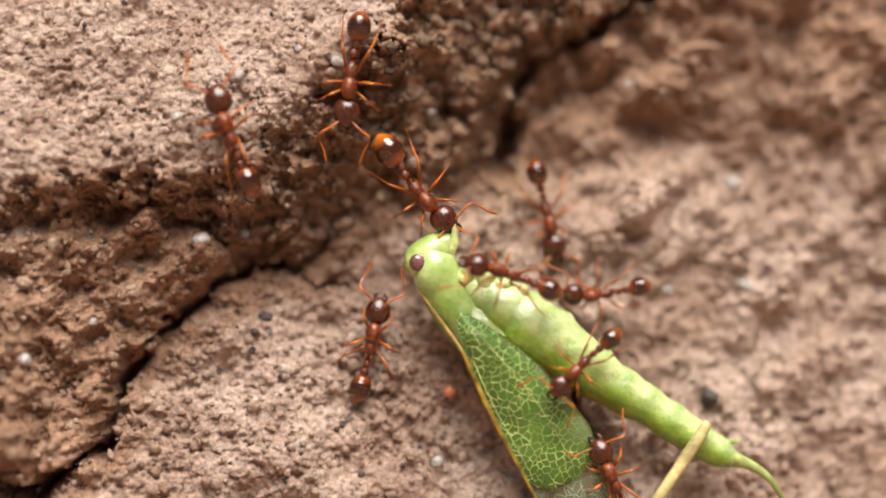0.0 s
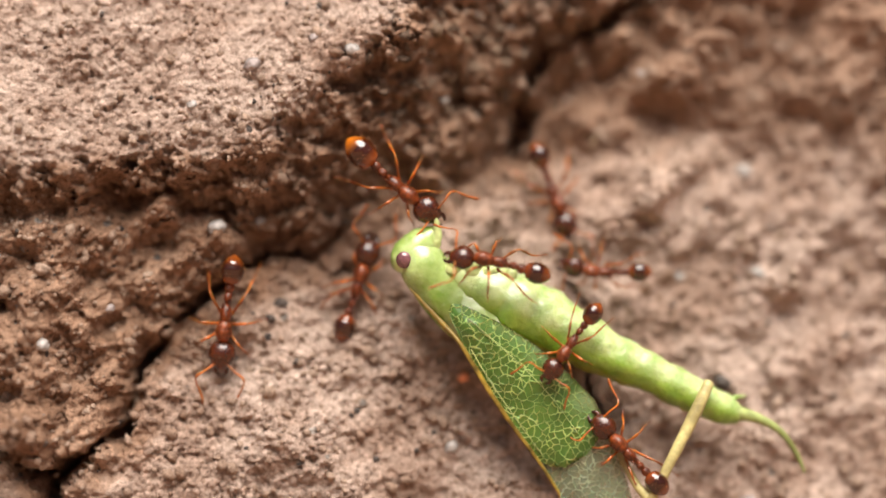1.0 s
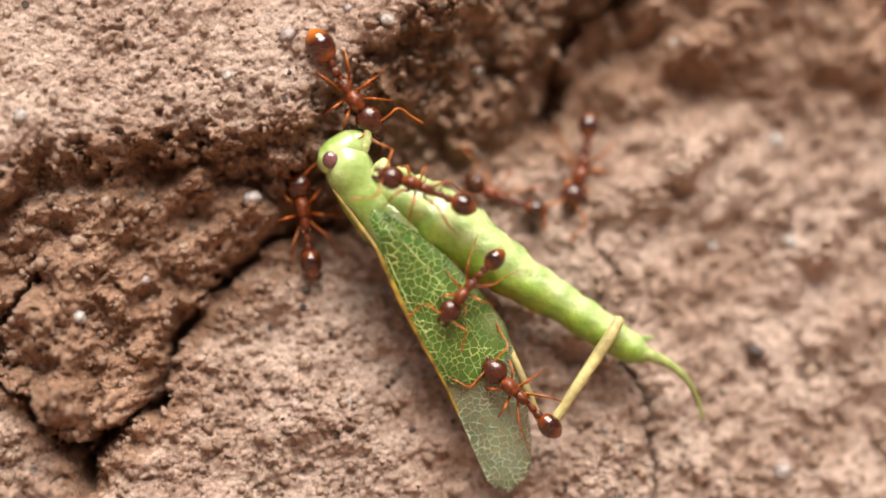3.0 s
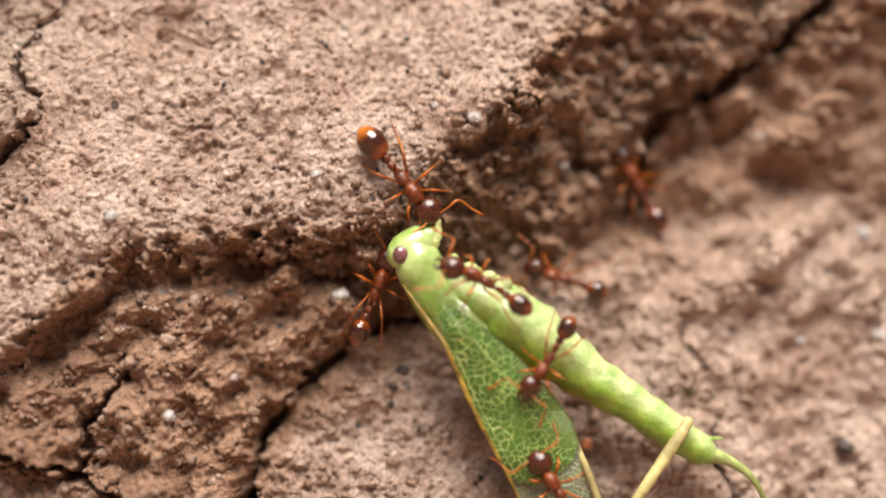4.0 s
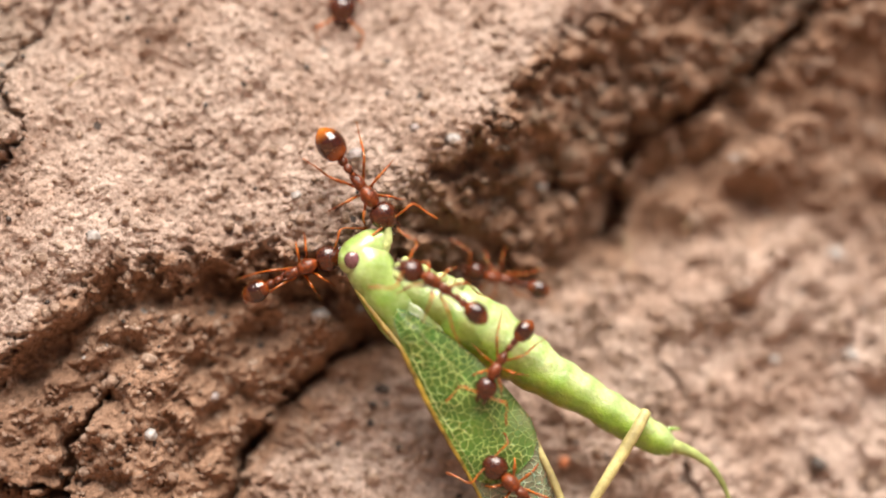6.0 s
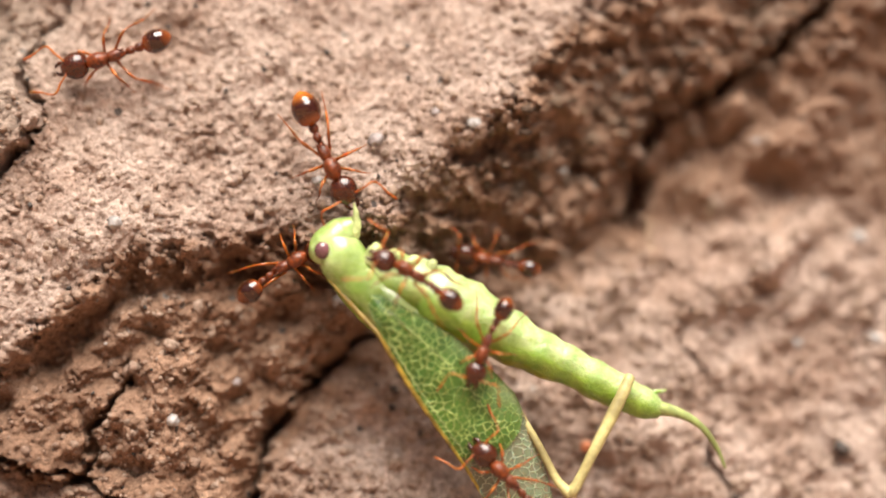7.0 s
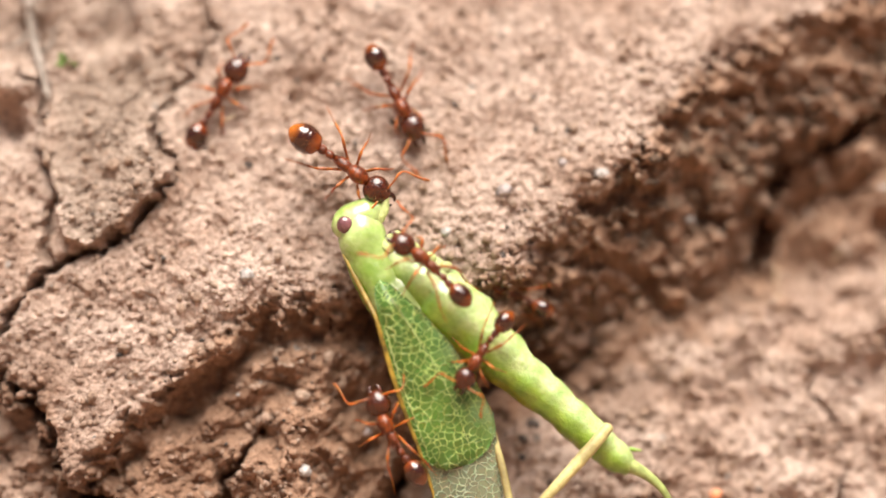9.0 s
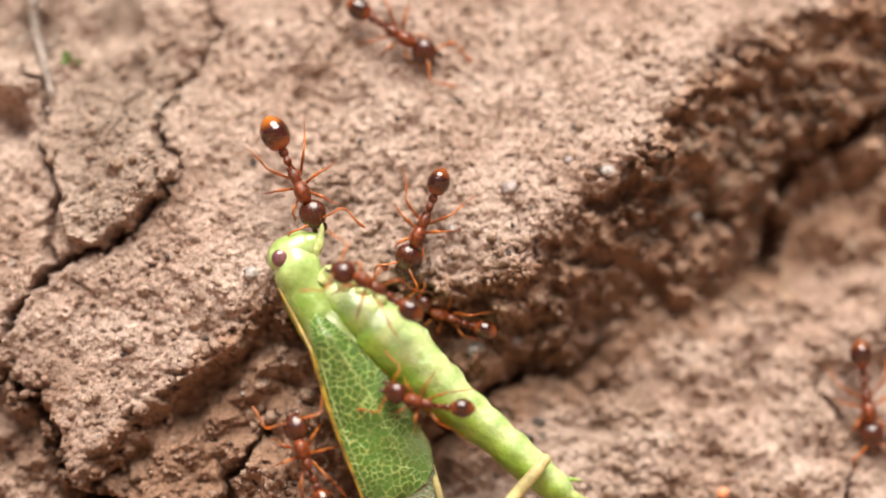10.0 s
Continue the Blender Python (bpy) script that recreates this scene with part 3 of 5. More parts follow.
def loft(name, rings, mat, sides=18, flat=0.9, waves=0, swell=0.0, rough=0.0, seed=1, lumps=0.0):
    """A closed tube in mm through rings (x, y, z, radius), upright ellipses across its path; waves: swellings along it."""
    path = np.array([r[:3] for r in rings], float)
    rad = np.array([r[3] for r in rings], float)
    seg = np.concatenate([[0], np.cumsum(np.linalg.norm(np.diff(path, axis=0), axis=1))])
    steps = max(len(rings) * 4, waves * 8, 8)
    s = np.linspace(0, seg[-1], steps + 1)
    # smooth path through the rings
    tang = np.gradient(path, seg, axis=0)
    dr = np.gradient(rad, seg)
    pts, rs = [], []
    for v in s:
        k = min(len(seg) - 2, int(np.searchsorted(seg, v, "right")) - 1)
        w = seg[k + 1] - seg[k]
        u = (v - seg[k]) / w
        a, b, c, d = 2 * u**3 - 3 * u**2 + 1, u**3 - 2 * u**2 + u, -2 * u**3 + 3 * u**2, u**3 - u**2
        pts.append(a * path[k] + b * w * tang[k] + c * path[k + 1] + d * w * tang[k + 1])
        rs.append(max(0.004, a * rad[k] + b * w * dr[k] + c * rad[k + 1] + d * w * dr[k + 1]))
    pts, rs = np.array(pts), np.array(rs)
    if waves:
        rs = rs * (1 + swell * (np.abs(np.sin(np.pi * waves * s / s[-1])) - 0.6))
    tg = np.gradient(pts, axis=0)
    tg /= np.linalg.norm(tg, axis=1)[:, None] + 1e-12
    rng = random.Random(seed)
    verts, faces = [], []
    side = np.array([0.0, 1.0, 0.0])
    for p, t, r in zip(pts, tg, rs):
        b = side - t * (side @ t)
        if np.linalg.norm(b) < 0.2:
            b = np.array([1.0, 0, 0]) - t * t[0]
        b /= np.linalg.norm(b)
        a = np.cross(b, t)
        for k in range(sides):
            q = 2 * math.pi * k / sides
            j = 1 + rough * (rng.random() - 0.5)
            if lumps:
                w = p + (a * math.cos(q) + b * math.sin(q)) * r
                j += lumps * (noise.noise(Vector(w) * 0.9) + 0.6 * noise.noise(Vector(w) * 2.3))
            verts.append(tuple((p + (a * math.cos(q) + b * math.sin(q) * flat) * r * j) * MM))
    n = len(pts)
    for i in range(n - 1):
        for k in range(sides):
            faces.append((i * sides + k, i * sides + (k + 1) % sides, (i + 1) * sides + (k + 1) % sides, (i + 1) * sides + k))
    for end, i in ((-1, 0), (1, n - 1)):
        verts.append(tuple((pts[i] + tg[i] * end * rs[i] * 0.35) * MM))
        c = len(verts) - 1
        for k in range(sides):
            f = (i * sides + k, i * sides + (k + 1) % sides, c)
            faces.append(f if end > 0 else f[::-1])
    return mesh_of(name, verts, faces, mat)


def membrane(name, left, right, front, mat, thick=0.035, rows=46, cols=18, seed=3):
    """A thin curved blade between two edges given as (x, z) in mm, bulged by front(u, v) towards -y."""
    def edge(line, u):
        line = np.array(line, float)
        seg = np.concatenate([[0], np.cumsum(np.hypot(*np.diff(line, axis=0).T))])
        return np.array([np.interp(u * seg[-1], seg, line[:, 0]), np.interp(u * seg[-1], seg, line[:, 1])])
    verts, faces, n = [], [], (rows + 1) * (cols + 1)
    for back in (0, 1):
        for i in range(rows + 1):
            a, b = edge(left, i / rows), edge(right, i / rows)
            for k in range(cols + 1):
                v = k / cols
                p = a * (1 - v) + b * v
                y = front(i / rows, v) + 0.05 * noise.noise((p[0] * 1.3, p[1] * 1.3, seed)) + back * thick
                verts.append((p[0] * MM, y * MM, p[1] * MM))
    w = cols + 1
    for i in range(rows):
        for k in range(cols):
            f = (i * w + k, i * w + k + 1, (i + 1) * w + k + 1, (i + 1) * w + k)
            faces.append(f[::-1])
            faces.append(tuple(q + n for q in f))
    rim = [i * w for i in range(rows + 1)] + [rows * w + k for k in range(1, w)] + [i * w + cols for i in range(rows - 1, -1, -1)] + [k for k in range(cols - 1, 0, -1)]
    for p, q in zip(rim, rim[1:] + rim[:1]):
        faces.append((p, q, q + n, p + n))
    return mesh_of(name, verts, faces, mat)


def ball(name, mat, size, at=(0, 0, 0), bump=0.0, seed=1, detail=3, tip=0.0):
    """A rounded, slightly uneven body in mm; tip narrows it towards -x."""
    bm = bmesh.new()
    bmesh.ops.create_icosphere(bm, subdivisions=detail, radius=1)
    for v in bm.verts:
        d = 1 + bump * noise.noise(v.co * 1.9 + Vector((seed, seed * 2.3, 0)))
        k = 1 - tip * max(0, -v.co.x) ** 1.5
        v.co = Vector((v.co.x * size[0] * d + at[0], v.co.y * size[1] * d * k + at[1], v.co.z * size[2] * d * k + at[2])) * MM
    for f in bm.faces:
        f.smooth = True
    me = bpy.data.meshes.new(name)
    bm.to_mesh(me)
    bm.free()
    me.materials.append(mat)
    return me


def build_insect():
    """The green insect, seen from its side; the origin is its eye."""
    body = tagged(new("green_insect"), "limp pale green winged insect dragged by ants", "insect")
    part("abdomen", loft("abdomen", [
        (1.55, 0.1, -1.3, 0.80), (2.55, 0.05, -2.45, 1.30), (4.0, 0, -4.05, 1.48), (5.6, 0, -5.75, 1.15), (6.8, 0, -7.1, 0.93), (7.9, 0, -8.2, 0.81),
        (8.8, 0, -9.2, 0.77), (9.7, 0, -10.2, 0.71), (10.3, 0, -10.8, 0.60), (10.7, 0, -11.2, 0.38)], GREEN_BELLY, 40, 0.92, 11, 0.06, 0.02, 4, 0.10), body,
        "swollen yellow-green abdomen in soft segments")
    part("thorax", loft("thorax", [
        (0.56, 0.05, 0.30, 0.84), (0.62, 0.0, -0.3, 0.97), (0.72, 0.0, -0.9, 1.0), (0.90, 0.0, -1.6, 1.0), (1.25, -0.05, -2.5, 1.08), (1.9, -0.1, -3.4, 1.2), (2.8, -0.1, -4.4, 1.05), (3.4, 0, -5.2, 0.6)], GREEN_HEAD, 28, 0.95, 4, 0.06, 0.02, 5, 0.09), body)
    head = part("head", loft("head", [
        (-0.52, 0.1, -0.06, 0.18), (-0.38, 0.05, -0.05, 0.44), (-0.05, 0, 0.0, 0.68), (0.40, 0, 0.12, 0.78), (0.88, 0, 0.30, 0.74), (1.26, 0, 0.44, 0.62), (1.52, -0.05, 0.56, 0.44), (1.68, -0.05, 0.66, 0.26), (1.76, -0.05, 0.72, 0.12)], GREEN_HEAD, 28, 0.95, 0, 0, 0.015, 6, 0.07), body,
        "blunt pale green head")
    part("eye", ball("eye", PURPLE_EYE, (0.34, 0.22, 0.36), (-0.02, -0.66, 0.0), 0.03), head, "round purple-brown eye")
    part("mouthpart", loft("mouthpart", [(1.30, -0.25, 0.05, 0.30), (1.56, -0.32, 0.36, 0.27), (1.74, -0.36, 0.74, 0.17), (1.82, -0.36, 1.08, 0.09), (1.86, -0.30, 1.34, 0.03)], PALE_FLESH, 14, 0.7, 0, 0, 0.15, 7, 0.25), head, "pale torn mouthpart")
    rng = random.Random(9)
    for k in range(4):
        x, z = 1.95 + 0.62 * k, -0.75 - 0.5 * k
        part("leg_stump", loft("leg_stump", [(x - 0.35, -0.45, z - 0.40, 0.36), (x - 0.08, -0.55, z - 0.08, 0.36), (x + 0.08, -0.6, z + 0.10, 0.29), (x + 0.14 + 0.10 * rng.uniform(-1, 2), -0.55, z + 0.24, 0.13)], PALE_FLESH, 14, 0.9, 0, 0, 0.12, 20 + k, 0.6), body, "short pale torn leg stump")
    hind = part("hindwing", membrane("hindwing",
        [(1.0, -3.6), (1.45, -6.6), (2.0, -9.5), (2.45, -11.4), (2.7, -13.0), (2.95, -14.4), (3.3, -14.9), (3.65, -15.1)],
        [(2.4, -3.8), (4.0, -6.2), (5.25, -9.0), (5.35, -10.5), (5.3, -11.8), (5.15, -13.2), (4.8, -14.4), (4.3, -14.95), (3.7, -15.12)],
        lambda u, v: -1.15 + 0.75 * u - 0.25 * math.sin(math.pi * v) * (1 - 0.4 * u), WING_PALE), body, "long pale translucent hindwing with a fine net of veins")
    fore = part("forewing", membrane("forewing",
        [(0.95, -2.1), (0.88, -3.0), (1.0, -4.4), (1.3, -6.3), (1.7, -8.0), (1.95, -9.1), (2.15, -9.7), (2.55, -10.15), (3.0, -10.35)],
        [(1.05, -2.05), (1.85, -2.9), (2.8, -3.9), (3.75, -5.2), (4.6, -6.8), (5.2, -8.2), (5.25, -9.0), (4.85, -9.7), (4.1, -10.2), (3.1, -10.37)],
        lambda u, v: -0.85 - 0.7 * min(1, u / 0.16) + 0.65 * u - 0.42 * math.sin(math.pi * min(1, v * 1.05)) * (1 - 0.5 * u) * min(1, u / 0.16), WING_GREEN), body, "green forewing with raised pale veins")
    part("wing_edge", loft("wing_edge", [(-0.2, -0.35, -1.2, 0.05), (0.16, -0.6, -2.1, 0.09), (0.5, -0.9, -3.0, 0.10), (0.86, -1.40, -4.0, 0.09), (1.0, -1.42, -4.8, 0.10), (1.30, -1.30, -6.4, 0.10), (1.70, -1.14, -8.1, 0.09), (2.1, -1.0, -9.6, 0.07), (2.5, -0.6, -11.5, 0.06), (2.75, -0.45, -13.0, 0.04)],
        YELLOW_EDGE, 10, 0.8, 0, 0, 0.3, 8), fore, "amber-yellow thickened front edge")
    for xs in ([(1.5, -1.88, -3.1), (2.5, -1.93, -5.0), (3.4, -1.70, -7.0), (4.1, -1.30, -9.4)], [(1.05, -1.52, -3.3), (1.35, -1.55, -5.4), (1.85, -1.4, -7.6), (2.4, -1.2, -9.6)]):
        part("main_vein", loft("main_vein", [(x, y + 0.06, z, 0.026 - 0.005 * k) for k, (x, y, z) in enumerate(xs)], PALE_FLESH, 6, 1.0, 0, 0, 0.1), fore)
    part("cercus", loft("cercus", [(10.4, -0.1, -10.9, 0.38), (11.2, -0.15, -11.4, 0.24), (12.0, -0.2, -12.3, 0.15), (12.35, -0.2, -13.5, 0.11), (12.4, -0.15, -14.4, 0.05)], CERCUS_SKIN, 9, 0.8, 0, 0, 0.06, 11), body, "long curved tapering yellow-green cercus")
    part("cercus", loft("cercus", [(10.2, 0.3, -10.6, 0.22), (10.75, 0.35, -10.45, 0.13), (11.3, 0.35, -10.55, 0.04)], GREEN_HEAD, 9, 0.8, 0, 0, 0.06, 12), body, "short pale cercus")
    leg = part("hind_leg", loft("hind_leg", [(9.9, -1.0, -9.25, 0.22), (9.2, -1.2, -9.9, 0.26), (7.7, -1.35, -11.2, 0.24), (6.2, -1.35, -12.55, 0.22), (5.85, -1.3, -12.85, 0.25)], YELLOW_LIMB, 10, 0.9, 0, 0, 0.12, 13), body, "straw-yellow folded hind leg")
    part("shin", loft("shin", [(5.85, -1.3, -12.85, 0.24), (5.6, -1.15, -12.3, 0.19), (5.4, -0.9, -10.8, 0.17), (5.15, -0.6, -9.1, 0.14)], YELLOW_LIMB, 9, 0.9, 0, 0, 0.12, 14), leg)
    return body


def limb(name, points, mat, sides=7):
    return loft(name, points, mat, sides, 1.0)


def ant_meshes():
    """Meshes that all the ants share, in mm, the head towards +x and the back towards +z."""
    m = {}
    # head, from the neck
    bm = bmesh.new()
    bmesh.ops.create_icosphere(bm, subdivisions=3, radius=1)
    for v in bm.verts:
        x, y, z = v.co
        y *= 0.53 * (1 + 0.10 * max(0, -x) - 0.14 * max(0, x)) - 0.06 * max(0, -x - 0.55) * (1 - abs(y))
        v.co = Vector((x * 0.62 + 0.55, y * 1.08, z * (0.46 - 0.12 * max(0, x)) - 0.04)) * MM
    for f in bm.faces:
        f.smooth = True
    m["head"] = bpy.data.meshes.new("head")
    bm.to_mesh(m["head"])
    bm.free()
    m["head"].materials.append(ANT_HEAD)
    m["eye"] = ball("eye", ANT_EYE, (0.10, 0.05, 0.09), detail=2)
    for s, side in ((1, "l"), (-1, "r")):
        m["antenna" + side] = limb("antenna", [(0, 0, 0, 0.045), (0.35, 0.42 * s, 0.16, 0.042), (0.62, 0.78 * s, 0.14, 0.045), (0.82, 0.80 * s, 0.02, 0.032),
                                               (1.15, 0.66 * s, -0.12, 0.038), (1.42, 0.56 * s, -0.22, 0.052), (1.66, 0.50 * s, -0.28, 0.06), (1.78, 0.47 * s, -0.30, 0.03)], ANT_LEG, 7)
        m["mandible" + side] = limb("mandible", [(0, 0, 0, 0.12), (0.14, 0.06 * s, -0.03, 0.10), (0.30, 0.0, -0.06, 0.07), (0.36, -0.09 * s, -0.07, 0.03)], ANT_HEAD, 8)
    m["thorax"] = loft("thorax", [(0.86, 0, -0.02, 0.14), (0.70, 0, 0.05, 0.28), (0.46, 0, 0.13, 0.37), (0.18, 0, 0.11, 0.33), (-0.04, 0, 0.03, 0.24), (-0.22, 0, 0.06, 0.27), (-0.50, 0, 0.02, 0.26), (-0.74, 0, -0.10, 0.13)], ANT_BODY, 20, 0.92, 0, 0, 0.08, 2, 0.10)
    m["spine"] = limb("spine", [(0, 0, 0, 0.06), (-0.12, 0, 0.10, 0.04), (-0.22, 0, 0.17, 0.012)], ANT_BODY, 6)
    m["waist"] = loft("waist", [(0.08, 0, -0.04, 0.11), (-0.10, 0, 0.0, 0.11), (-0.26, 0, 0.12, 0.175), (-0.36, 0, 0.10, 0.165), (-0.46, 0, 0.02, 0.12), (-0.60, 0, 0.06, 0.195), (-0.74, 0, 0.04, 0.20), (-0.86, 0, 0.0, 0.13)], ANT_BODY, 14, 1.0, 0, 0, 0.03, 3)
    for kind, mat in (("gaster", ANT_GASTER), ("amber", ANT_AMBER)):
        m[kind] = loft("gaster", [(0.10, 0, 0.0, 0.12), (0.01, 0, 0.02, 0.32), (-0.20, 0, 0.03, 0.48), (-0.52, 0, 0.02, 0.57), (-0.84, 0, 0.0, 0.53), (-1.10, 0, -0.04, 0.39), (-1.27, 0, -0.07, 0.21), (-1.36, 0, -0.09, 0.06)], mat, 20, 1.02, 5, 0.02)
    # short bristles over the gaster and the head
    rng = random.Random(4)
    for kind, count in (("gaster_bristles", 46), ("head_bristles", 22)):
        verts, faces = [], []
        for _ in range(count):
            q, u = rng.uniform(-1.9, 1.9), rng.uniform(0.1, 0.95)
            if kind == "gaster_bristles":
                r = 0.57 * math.sin(math.pi * min(1, 0.25 + 0.62 * u)) + 0.02
                at, out = Vector((-1.32 * u, r * math.sin(q), r * math.cos(q))), Vector((-0.5, math.sin(q), math.cos(q)))
            else:
                r = 0.44 * math.sin(math.pi * u) + 0.02
                at, out = Vector((1.1 * u, 1.15 * r * math.sin(q), r * math.cos(q) - 0.04)), Vector((0.4, math.sin(q), math.cos(q)))
            out = out.normalized() * rng.uniform(0.10, 0.17)
            side_a = out.orthogonal().normalized() * 0.007
            side_b = side_a.cross(out.normalized())
            n = len(verts)
            verts += [(at + side_a) * MM, (at - 0.5 * side_a + side_b) * MM, (at - 0.5 * side_a - side_b) * MM, (at + out) * MM]
            faces += [(n, n + 1, n + 3), (n + 1, n + 2, n + 3), (n + 2, n, n + 3)]
        m[kind] = mesh_of("bristles", verts, faces, HAIR)
    for s, side in ((1, "l"), (-1, "r")):
        # hip, thigh up and out, shin down, thin foot; one shape for each pair
        for n, (ahead, out, far) in enumerate(((0.75, 0.66, 0.80), (-0.12, 1.0, 0.82), (-0.86, 0.52, 1.08))):
            line = [(0.0, 0.0, 0.0, 0.11), (0.08, 0.10, -0.06, 0.12), (0.30, 0.36, 0.10, 0.085), (0.62, 0.74, 0.30, 0.115), (0.92, 1.02, 0.34, 0.075), (1.02, 1.08, 0.26, 0.06),
                    (1.34, 1.12, -0.08, 0.085), (1.68, 1.16, -0.44, 0.055), (2.05, 1.22, -0.56, 0.034), (2.45, 1.34, -0.60, 0.022)]
            m[f"leg{n}{side}"] = limb("leg", [((r * ahead - 0.12 * r * r * (n == 0)) * far, (0.55 * w + 0.45 * r) * out * s * far, h, 0.62 * q) for r, w, h, q in line], ANT_LEG, 8)
    return m


ANT_MESHES = ant_meshes()
HIPS = {0: 0.42, 1: 0.10, 2: -0.30}


def build_ant(label, amber=False, size=1.06, fold=0):
    m = ANT_MESHES
    ant = tagged(new("ant"), label, "ant", "red-brown worker ants")
    ant.scale = (size, size, size)
    part("thorax", m["thorax"], ant)
    head = part("head", m["head"], ant, "dark glossy head", pose(0.84 * MM, 0, 0))
    for s, side in ((1, "l"), (-1, "r")):
        part("eye", m["eye"], head, at=pose(0.62 * MM, 0.47 * s * MM, 0.10 * MM))
        part("antenna", m["antenna" + side], head, at=pose(0.86 * MM, 0.20 * s * MM, 0.12 * MM, 0, 0, fold * s))
        part("mandible", m["mandible" + side], head, at=pose(1.02 * MM, 0.17 * s * MM, -0.10 * MM))
        part("spine", m["spine"], ant, at=pose(-0.58 * MM, 0.13 * s * MM, 0.16 * MM))
    part("bristles", m["head_bristles"], head, "sparse short amber bristles")
    waist = part("waist", m["waist"], ant, at=pose(-0.74 * MM, 0, -0.08 * MM))
    part("gaster", m["amber" if amber else "gaster"], waist, "glossy amber gaster" if amber else "glossy brown gaster", pose(-0.90 * MM, 0, 0.02 * MM) @ Matrix.Scale(1.04 if amber else 0.86, 4))
    part("bristles", m["gaster_bristles"], waist, "sparse short amber bristles", pose(-0.90 * MM, 0, 0.02 * MM) @ Matrix.Scale(1.04 if amber else 0.86, 4))
    legs = []
    for s, side in ((1, "l"), (-1, "r")):
        for n in range(3):
            legs.append(part("leg", m[f"leg{n}{side}"], ant, at=pose(HIPS[n] * MM, 0.20 * s * MM, -0.20 * MM)))
    return ant, head, waist, legs


insect = build_insect()
ants = {
    "puller": build_ant("red-brown worker ant biting and pulling the green insect by its head", True, 1.0, 38),
    "rider": build_ant("red-brown worker ant gripping the green insect's thorax", False, 0.88, 38),
    "biter": build_ant("red-brown worker ant biting at the green insect's wing base", False, 0.79, 38),
    "wing_holder": build_ant("red-brown worker ant clinging to the green insect's folded wing", False, 0.91, 38),
    "far_side": build_ant("red-brown worker ant behind the green insect's abdomen", False, 0.8, 38),
    "left_guard": build_ant("red-brown worker ant walking beside the green insect's head", False, 0.93, 0),
    "turner": build_ant("red-brown worker ant crossing the rough clay slope", False, 0.9, 0),
    "runner_down": build_ant("red-brown worker ant hurrying down the clay bank", False, 1.0, 0),
    "runner_up": build_ant("red-brown worker ant climbing the clay slab", False, 1.0, 0),
    "left_comer": build_ant("red-brown worker ant descending past the cracked flake", False, 1.0, 0),
    "top_comer": build_ant("red-brown worker ant coming down the smooth clay slab", False, 0.95, 0),
    "right_comer": build_ant("red-brown worker ant on the pale lower clay slope", False, 0.97, 0),
}


# ---- grains, fibres and crumbs on the bank ----
def pebble(label, x, z, size, mat, seed, sunk=0.9):
    y = -float(bank_form(np.array([x]), np.array([z]))[0])
    rng = random.Random(seed)
    size *= 0.8
    me = ball("pebble", mat, (size * rng.uniform(0.9, 1.2), size * rng.uniform(0.7, 1.0), size * rng.uniform(0.75, 1.0)), bump=0.28, seed=seed, detail=3)
    ob = new("pebble", me)
    ob.matrix_basis = pose(x * MM, (y - size * (1 - sunk) * 0.6) * MM, 0.3 + z * MM, 0, rng.uniform(-40, 40), 0)
    return tagged(ob, label, "pebble", "grains in the clay")


WHITE, GREY, ORANGE, DARK = "milky white quartz grain in the clay", "rounded grey grit grain in the clay", "small orange clay grain on the slope", "small black crumb on the clay"
for n, (x, z, size, kind) in enumerate([
        (-18.9, -7.0, 0.40, WHITE), (-25.4, -12.1, 0.42, WHITE), (-6.5, 5.2, 0.36, WHITE), (-12.1, -2.2, 0.44, WHITE), (-10.5, -2.0, 0.40, WHITE), (-0.0, 5.4, 0.26, WHITE),
        (1.5, 5.7, 0.20, WHITE), (-10.6, 4.5, 0.42, GREY), (-16.5, -5.6, 0.26, GREY), (10.3, -13.7, 0.50, GREY), (10.4, 0.4, 0.45, WHITE), (5.8, 4.6, 0.24, WHITE), (-1.8, -8.4, 0.30, ORANGE),
        (-21.7, -3.9, 0.11, WHITE), (-21.2, 1.1, 0.36, WHITE), (-8.1, 5.7, 0.30, GREY), (-9.5, -5.4, 0.36, DARK), (-9.9, -6.0, 0.22, DARK), (7.5, -4.2, 0.30, WHITE), (10.9, -4.0, 0.40, WHITE),
        (-2.3, -11.3, 0.34, WHITE), (9.3, -8.7, 0.48, DARK), (-13.0, 2.8, 0.28, WHITE), (-0.1, 7.6, 0.20, WHITE), (-20.2, -11.4, 0.18, WHITE), (-5.4, -11.8, 0.20, DARK), (4.6, -10.6, 0.18, DARK)]):
    pebble(kind, x, z, size, {WHITE: QUARTZ, GREY: GREY_STONE, ORANGE: ORANGE_STONE, DARK: BLACK_BIT}[kind], n + 3)


